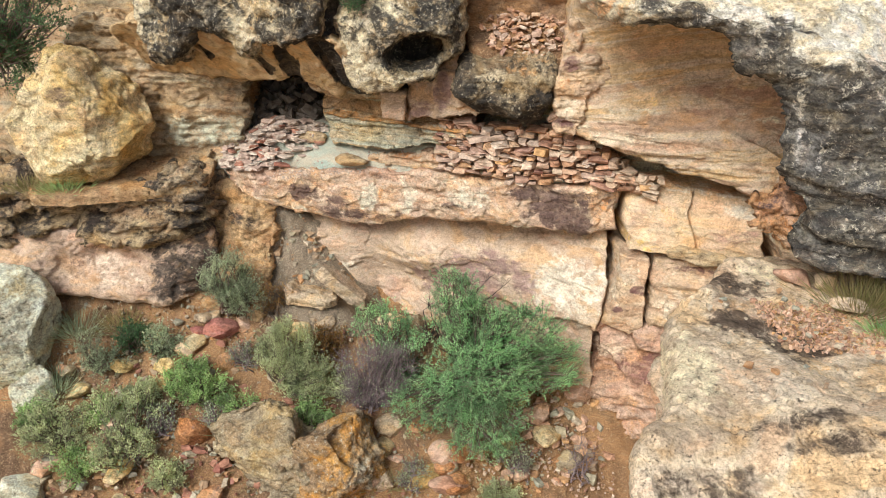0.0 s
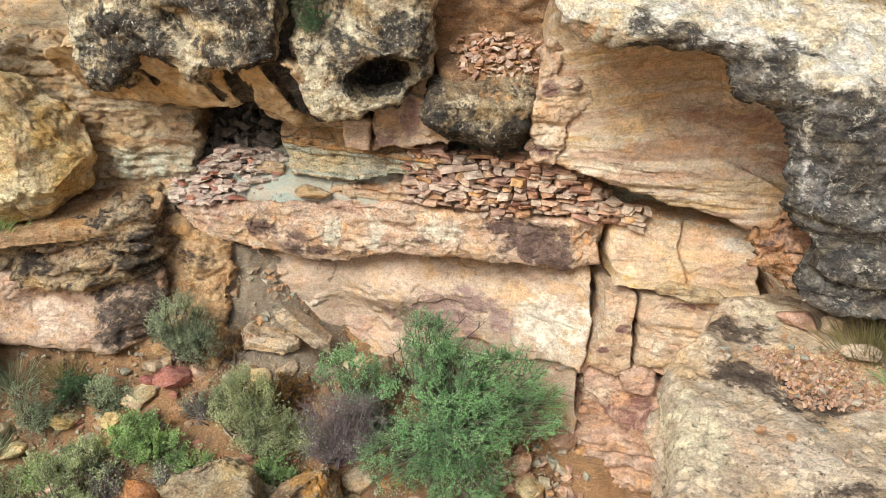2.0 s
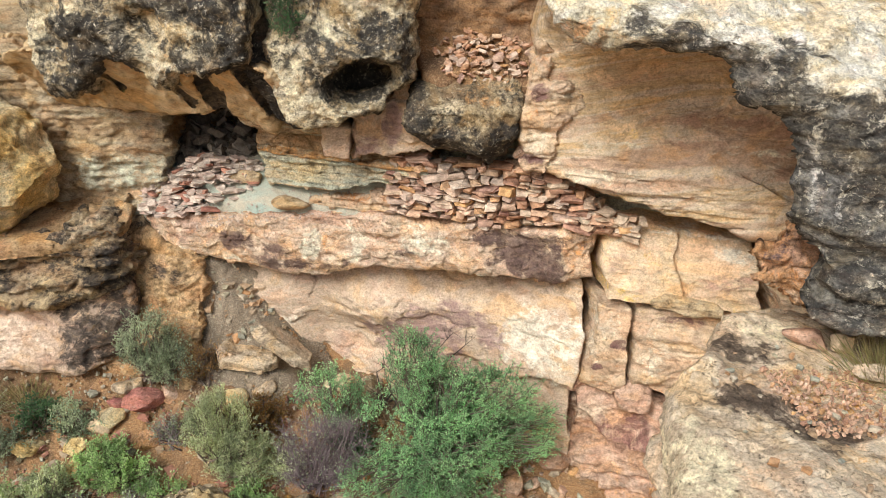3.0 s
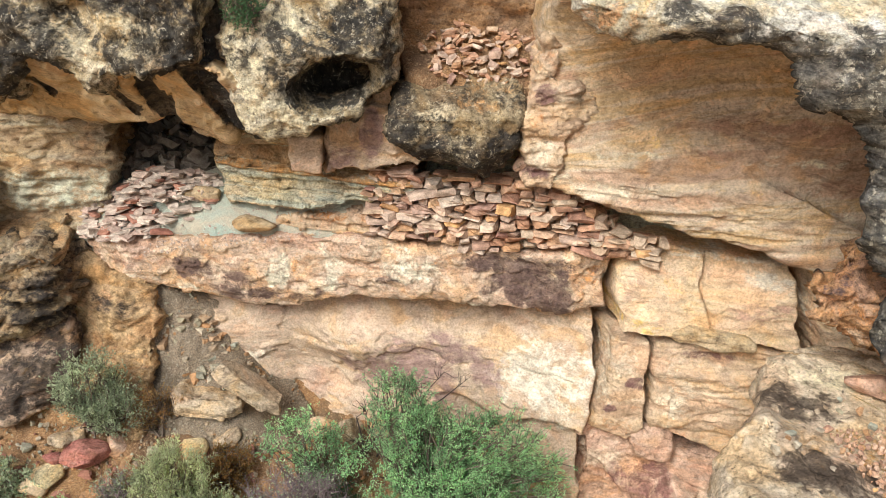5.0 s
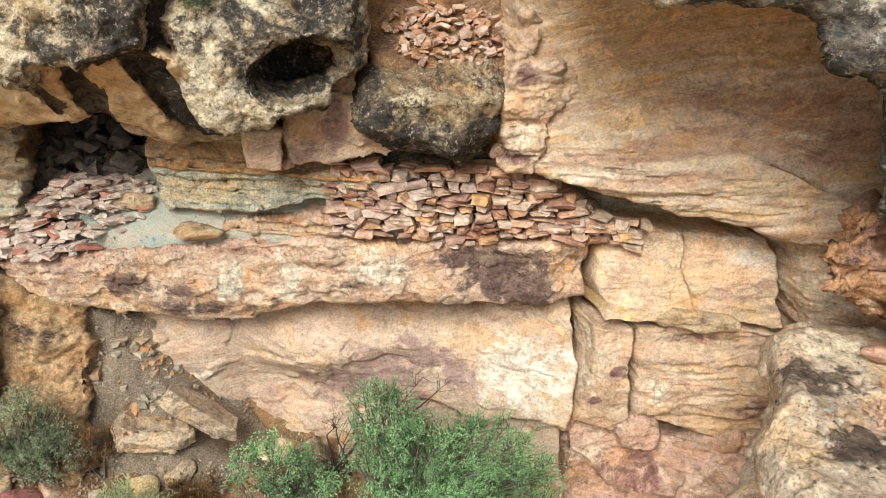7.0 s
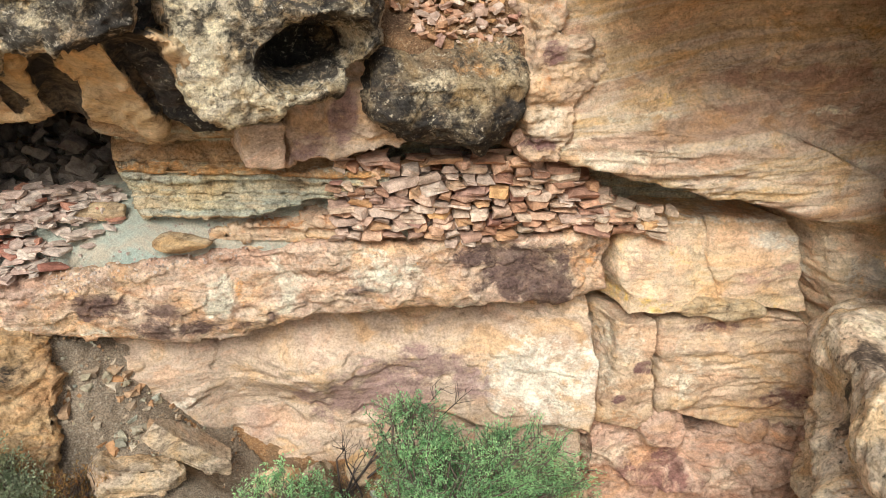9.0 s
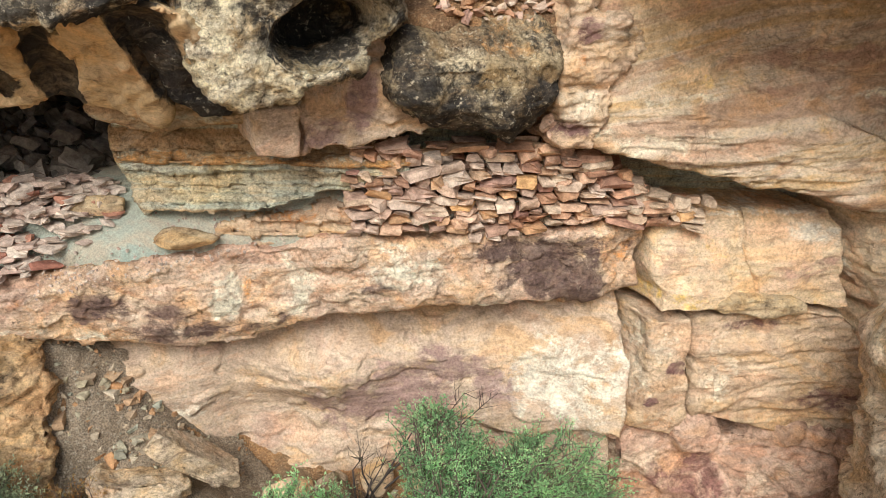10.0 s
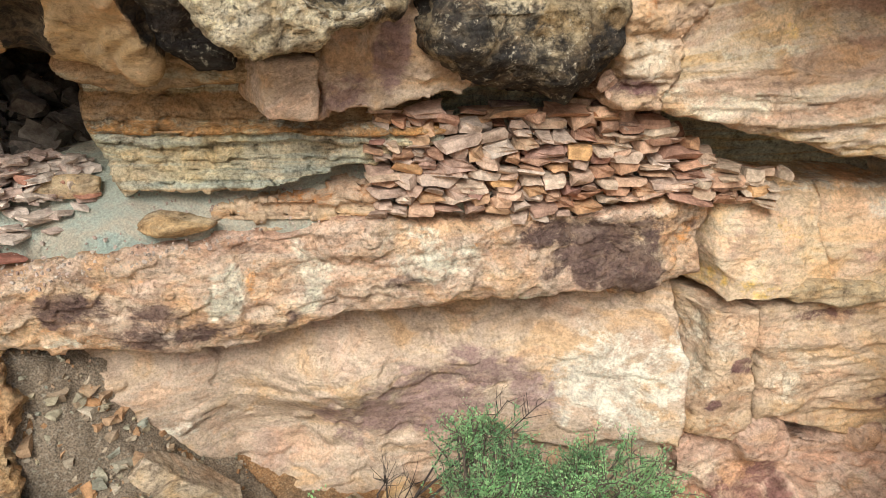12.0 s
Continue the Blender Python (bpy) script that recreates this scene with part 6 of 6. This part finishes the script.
boulder("red_stone", (-4.25, 12.15, 0.88), (0.22, 0.16, 0.11), m_crimson, (0, 20, 10), cuts=9, cut=0.66, level=4, seed=34, label="small red flat stone on the slope", category="rock", amp=0.02)
boulder("tan_stone", (-4.4, 11.85, 0.72), (0.26, 0.2, 0.18), m_cream, (0, 15, 60), cuts=9, cut=0.64, level=4, seed=35, label="pale tan angular stone on the slope", category="rock", amp=0.02)
boulder("ochre_stone", (-5.45, 11.65, 0.5), (0.24, 0.2, 0.2), m_yellow, (0, 15, 20), cuts=9, cut=0.66, level=4, seed=36, label="ochre yellow stone on the slope", category="rock", amp=0.02)
boulder("orange_stone", (-4.85, 11.4, 0.25), (0.3, 0.18, 0.12), m_yellow, (0, -20, 40), cuts=9, cut=0.66, level=4, seed=37, label="flat orange stone on the slope", category="rock", amp=0.02)
boulder("orange_stone", (-4.1, 10.75, -0.2), (0.4, 0.3, 0.3), m_orangerock, (0, 10, 0), cuts=9, cut=0.66, level=4, seed=38, label="rough orange-brown stone on the slope", category="rock", amp=0.04)
boulder("pale_stone", (-2.9, 9.6, -1.0), (0.45, 0.35, 0.35), m_yellow, (0, 10, 0), cuts=9, cut=0.7, level=4, seed=39, label="pale yellow stone low on the slope", category="rock", amp=0.03)
boulder("grey_stone", (-6.7, 10.0, -0.85), (0.45, 0.4, 0.35), m_lich, (0, 10, 0), cuts=9, cut=0.7, level=4, seed=40, label="grey lichen stone low on the slope", category="rock", amp=0.03)
for _k, (_x, _z, _r, _m, _l) in enumerate(((1.70, 5.18, 0.15, m_yellow, "ochre stone jammed in the crevice"), (1.74, 4.95, 0.13, m_slab, "tan stone jammed in the crevice"), (1.68, 4.78, 0.12, m_red, "red-brown stone jammed in the crevice"), (1.76, 5.42, 0.12, m_block, "tan stone jammed in the crevice"), (1.72, 4.66, 0.10, m_red, "small red-brown stone in the crevice"))):
    boulder("crevice_stone", (_x, 11.92, _z), (_r * 0.8, _r, _r), _m, (20 * _k, 15, 40 * _k), cuts=14, cut=0.62, square=1.0, level=4, seed=41 + _k, label=_l, category="rock", amp=0.015, chip=0.02)
boulder("floor_stone", (-1.55, 13.0, 3.74), (0.32, 0.2, 0.09), m_back, (0, 0, -20), cuts=6, cut=0.75, level=4, seed=43, label="flat tan stone on the shelter floor", category="rock", amp=0.02)
boulder("cave_slab", (-2.25, 13.6, 3.95), (0.35, 0.16, 0.13), m_back, (0, 0, -15), cuts=6, cut=0.75, level=4, seed=44, label="tan slab at the cave mouth", category="rock", amp=0.02)
grass_tuft((4.95, 8.35, 3.42), 0.35, 0.42, 500, m_straw, "dry straw-coloured grass on the flat boulder", 51)
grass_tuft((5.35, 8.25, 3.40), 0.35, 0.42, 400, m_straw, "dry straw-coloured grass on the flat boulder", 52)
grass_tuft((5.0, 7.75, 3.40), 0.22, 0.22, 300, m_lime, "low green grass on the flat boulder", 53)
grass_tuft((-6.35, 12.6, 3.35), 0.3, 0.25, 300, m_lime, "low green grass under the ochre boulder", 54)
grass_tuft((-6.9, 12.6, 3.35), 0.3, 0.25, 300, m_straw, "dry grass under the ochre boulder", 55)

boulder("top_stone", (4.35, 8.95, 3.55), (0.30, 0.14, 0.12), m_red, (0, 8, -20), cuts=9, cut=0.72, level=4, seed=45, label="long red-brown stone on the flat boulder", category="rock", amp=0.01)
boulder("top_stone", (4.72, 8.85, 3.52), (0.18, 0.13, 0.12), m_cream, (0, 5, 10), cuts=9, cut=0.72, level=4, seed=46, label="pale rounded stone on the flat boulder", category="rock", amp=0.01)
boulder("top_stone", (4.75, 8.3, 3.50), (0.24, 0.16, 0.09), m_slab, (0, 5, -10), cuts=9, cut=0.72, level=4, seed=47, label="flat tan stone on the flat boulder", category="rock", amp=0.01)
for _k, (_x, _y, _r, _h, _n, _m, _l) in enumerate(((-6.4, 12.2, 0.3, 0.45, 420, m_grey_leaf, "grey-green tussock at the foot of the rock"), (-5.6, 12.3, 0.35, 0.35, 380, m_straw, "dry grass at the foot of the rock"), (-6.6, 11.4, 0.3, 0.5, 420, m_grey_leaf, "grey-green tussock on the slope"), (-3.2, 11.9, 0.25, 0.3, 300, m_straw, "dry grass between the shrubs"), (-2.1, 11.7, 0.3, 0.3, 320, m_rusty, "rust-brown dry grass between the shrubs"), (-3.5, 10.9, 0.25, 0.3, 300, m_sage, "pale sage tussock on the slope"), (-0.2, 11.3, 0.3, 0.4, 380, m_grey_leaf, "grey-green tussock below the big shrub"), (-1.0, 10.2, 0.3, 0.3, 320, m_straw, "dry grass beside the lichen boulder"), (0.8, 10.5, 0.25, 0.3, 280, m_rusty, "brown dry grass on red soil"))):
    grass_tuft((_x, _y, gz(_x, _y) + 0.02), _r, _h, _n, _m, _l, 140 + _k)
boulder("ochre_stone", (-5.0, 12.1, gz(-5.0, 12.1) + 0.12), (0.42, 0.3, 0.22), m_yellow, (0, 12, 30), cuts=9, cut=0.66, level=4, seed=141, label="flat ochre stone under the pink rock", category="rock", amp=0.03)
boulder("orange_stone", (-3.75, 11.75, gz(-3.75, 11.75) + 0.1), (0.26, 0.2, 0.18), m_orangerock, (0, -12, 70), cuts=9, cut=0.66, level=4, seed=142, label="orange stone beside the red one", category="rock", amp=0.03)
boulder("grey_stone", (-6.9, 11.2, gz(-6.9, 11.2) + 0.25), (0.4, 0.35, 0.5), m_lich, (0, 12, 30), cuts=9, cut=0.66, level=5, seed=143, label="grey-green lichen stone beside the big boulder", category="rock", amp=0.03)
boulder("red_stone", (-3.55, 11.05, gz(-3.55, 11.05) + 0.1), (0.26, 0.18, 0.13), m_crimson, (0, -12, 70), cuts=9, cut=0.62, level=4, seed=144, label="dark red flat stone among the shrubs", category="rock", amp=0.02)
boulder("orange_stone", (-3.2, 10.6, gz(-3.2, 10.6) + 0.15), (0.34, 0.28, 0.3), m_orange, (0, 20, 10), cuts=9, cut=0.66, level=5, seed=145, label="tan and orange angular stone above the split boulder", category="rock", amp=0.03)
dry_wall()
heap("stone_pile", "collapsed pile of pale and red flat stones", "stone pile", (-3.0, 13.7, 3.42, 0.95, 0.45), 270, (0.12, 0.30), m_pale_stone, 61, 0.5, 0.26, 9, (m_red_stone, 0.12), FLOOR)
heap("rubble", "tumbled red-brown stones in the pocket above the wall", "rubble", (1.25, 12.35, 5.85, 0.68, 0.4), 170, (0.05, 0.16), m_tawny_stone, 62, 0.08, 0.4, 24, (m_stone, 0.45), lambda x, y: 5.66 + 0.75 * (y - 11.95))
# Stones in dark tones that stand in for the cave's dimness.
heap("cave_rubble", "rubble filling the cave, toned dark for its shade", "rubble", (-2.75, 14.9, 3.85, 0.85, 1.1), 150, (0.12, 0.38), m_cave_stone, 63, 0.35, 0.6, 30, None, lambda x, y: 3.75 + 0.33 * (y - 13.6))
heap("scree_stones", "scattered grey and ochre scree stones", "stones", (-2.3, 12.95, 1.6, 0.8, 0.6), 190, (0.04, 0.19), m_mix_stone, 64, 0.03, 0.5, 14, None, lambda x, y: gz(x, y) + 0.06)
heap("slope_stones", "loose red and orange stones on the slope", "stones", (-4.0, 11.4, 0.3, 1.7, 1.0), 240, (0.05, 0.24), m_red_stone, 65, 0.03, 0.5, 16, (m_mix_stone, 0.5), lambda x, y: gz(x, y) + 0.06)
heap("slope_stones", "loose brown stones at the cliff foot", "stones", (1.5, 10.9, -0.2, 1.4, 0.8), 220, (0.05, 0.24), m_tawny_stone, 66, 0.03, 0.5, 16, (m_mix_stone, 0.3), lambda x, y: gz(x, y) + 0.06)
heap("slope_stones", "small stones lying on the lower slope", "stones", (-4.2, 9.9, -1.0, 2.8, 1.0), 240, (0.04, 0.22), m_mix_stone, 67, 0.03, 0.5, 16, (m_red_stone, 0.3), lambda x, y: gz(x, y) + 0.06)
heap("top_stones", "small loose stones on the flat boulder", "stones", (4.2, 7.6, 3.5, 1.3, 1.4), 70, (0.03, 0.11), m_mix_stone, 68, 0.02, 0.5, 12, None, lambda x, y: 3.53 - 0.05 * (x - 3))


def gravel(name, label, material, spot, count, size, seed, height):
    """Loose gravel too fine to tell apart: many small stones in one mesh."""
    rs = np.random.RandomState(seed)
    x0, y0, rx, ry = spot
    src = SHAPES[material.name]
    Vs, Fs, o = [], [], 0
    data = []
    for me in src:
        data.append((np.array([v.co[:] for v in me.vertices]), [list(p.vertices) for p in me.polygons]))
    for k in range(count):
        V, F = data[rs.randint(len(data))]
        x, y = x0 + rx * rs.uniform(-1, 1), y0 + ry * rs.uniform(-1, 1)
        s = size[0] * (size[1] / size[0]) ** rs.rand()
        R = np.array(Euler(rs.uniform(-3.1, 3.1, 3)).to_matrix())
        Vs.append((V * [s, s * 0.8, s * 0.6]) @ R.T + [x, y, height(x, y) + s * 0.15])
        Fs += [[i + o for i in f] for f in F]
        o += len(V)
    ob = link_mesh(name, np.concatenate(Vs), Fs, material, smooth=False)
    return tagged(ob, label, "gravel", kind="stuff")


gravel("gravel", "mixed gravel strewn over the talus slope", m_mix_stone, (-2.6, 11.0, 4.4, 2.0), 3800, (0.015, 0.09), 81, lambda x, y: gz(x, y) + 0.05)
gravel("gravel", "reddish gravel strewn over the talus slope", m_red_stone, (-3.0, 11.3, 2.6, 1.3), 800, (0.015, 0.08), 82, lambda x, y: gz(x, y) + 0.05)
gravel("gravel", "brown gravel at the foot of the red rock", m_stone, (1.6, 10.6, 1.2, 0.9), 500, (0.015, 0.08), 83, lambda x, y: gz(x, y) + 0.05)
gravel("gravel", "grey scree gravel below the ledge", m_mix_stone, (-2.2, 12.9, 1.0, 0.7), 1000, (0.012, 0.06), 84, lambda x, y: gz(x, y) + 0.12)
gravel("gravel", "orange gravel in the hollow of the flat boulder", m_tawny_stone, (4.6, 8.0, 0.9, 0.55), 1100, (0.015, 0.07), 86, lambda x, y: 3.50 - 0.05 * (x - 3) + 0.10 * math.sin(1.7 * x + 0.6) * math.sin(1.4 * y))
gravel("gravel", "fine grit on the shelter floor", m_pale_stone, (-1.2, 13.05, 1.7, 0.45), 500, (0.012, 0.04), 85, lambda x, y: FLOOR(x, y))


def slope_rocks():
    """Middle-sized angular rocks strewn over the talus."""
    rs = np.random.RandomState(91)
    looks = ((m_orangerock, "rough orange-brown rock on the slope"), (m_yellow, "ochre angular rock on the slope"), (m_red, "dark red angular rock on the slope"), (m_slab, "pale pinkish rock on the slope"), (m_split, "grey-brown rock on the slope"))
    for k in range(84):
        x, y = rs.uniform(-6.6, 2.2), rs.uniform(9.6, 12.5)
        if x > -0.2:
            y = rs.uniform(10.1, 11.5)
        m, lab = looks[rs.randint(len(looks))]
        s = rs.uniform(0.07, 0.28)
        boulder("slope_rock", (x, y, gz(x, y) + s * 0.35), (s * rs.uniform(0.9, 1.5), s, s * rs.uniform(0.5, 0.9)), m, tuple(rs.uniform(-25, 25, 2)) + (rs.uniform(0, 360),), cuts=9, cut=0.7, level=3 if s < 0.16 else 4, seed=200 + k, label=lab, category="rock", amp=0.02, chip=0.02)


slope_rocks()
for _k, (_x, _y, _s, _m, _l) in enumerate(((-0.9, 12.55, 0.22, m_cream, "pale angular rock at the wall foot"), (-0.45, 12.45, 0.2, m_slab, "pinkish angular rock at the wall foot"), (0.0, 12.3, 0.24, m_cream, "pale angular rock at the wall foot"),
                                          (0.5, 12.1, 0.2, m_slab, "pinkish angular rock at the wall foot"), (1.1, 11.95, 0.26, m_wall, "pink block at the wall foot"), (1.9, 11.6, 0.3, m_wall, "pink block at the wall foot"), (2.3, 11.4, 0.26, m_red, "red-brown block at the wall foot"))):
    boulder("foot_rock", (_x, _y, gz(_x, _y) + 0.1 + _s * 0.3), (_s * 1.3, _s * 0.8, _s * 0.75), _m, (5 * _k, -4 * _k, 37 * _k), cuts=9, cut=0.74, level=4, seed=300 + _k, label=_l, category="rock", amp=0.015, chip=0.02)


def ground_litter():
    """Dry grass and twigs over the slope, too fine to count."""
    rs = np.random.RandomState(95)
    P, D, W = [], [], []
    for k in range(150):
        x, y = rs.uniform(-7.0, 2.0), rs.uniform(9.6, 12.6)
        n = 26
        p = np.c_[x + rs.normal(size=n) * 0.10, y + rs.normal(size=n) * 0.10, np.zeros(n)]
        p[:, 2] = ground_z(p[:, 0], p[:, 1]) + 0.02
        d = unit(rs.normal(size=(n, 3)) * 0.7 + [0, 0, rs.uniform(0.2, 1.4)]) * rs.uniform(0.06, 0.2, (n, 1))
        P.append(p), D.append(d), W.append(unit(np.cross(d, rs.normal(size=(n, 3)))) * 0.004)
    V, F = leaves_mesh(np.concatenate(P), np.concatenate(D), np.concatenate(W), 0.2)
    return tagged(link_mesh("dry_grass", V, F, m_straw, smooth=False), "dry grass and twig litter on the slope", "grass", kind="stuff")


ground_litter()
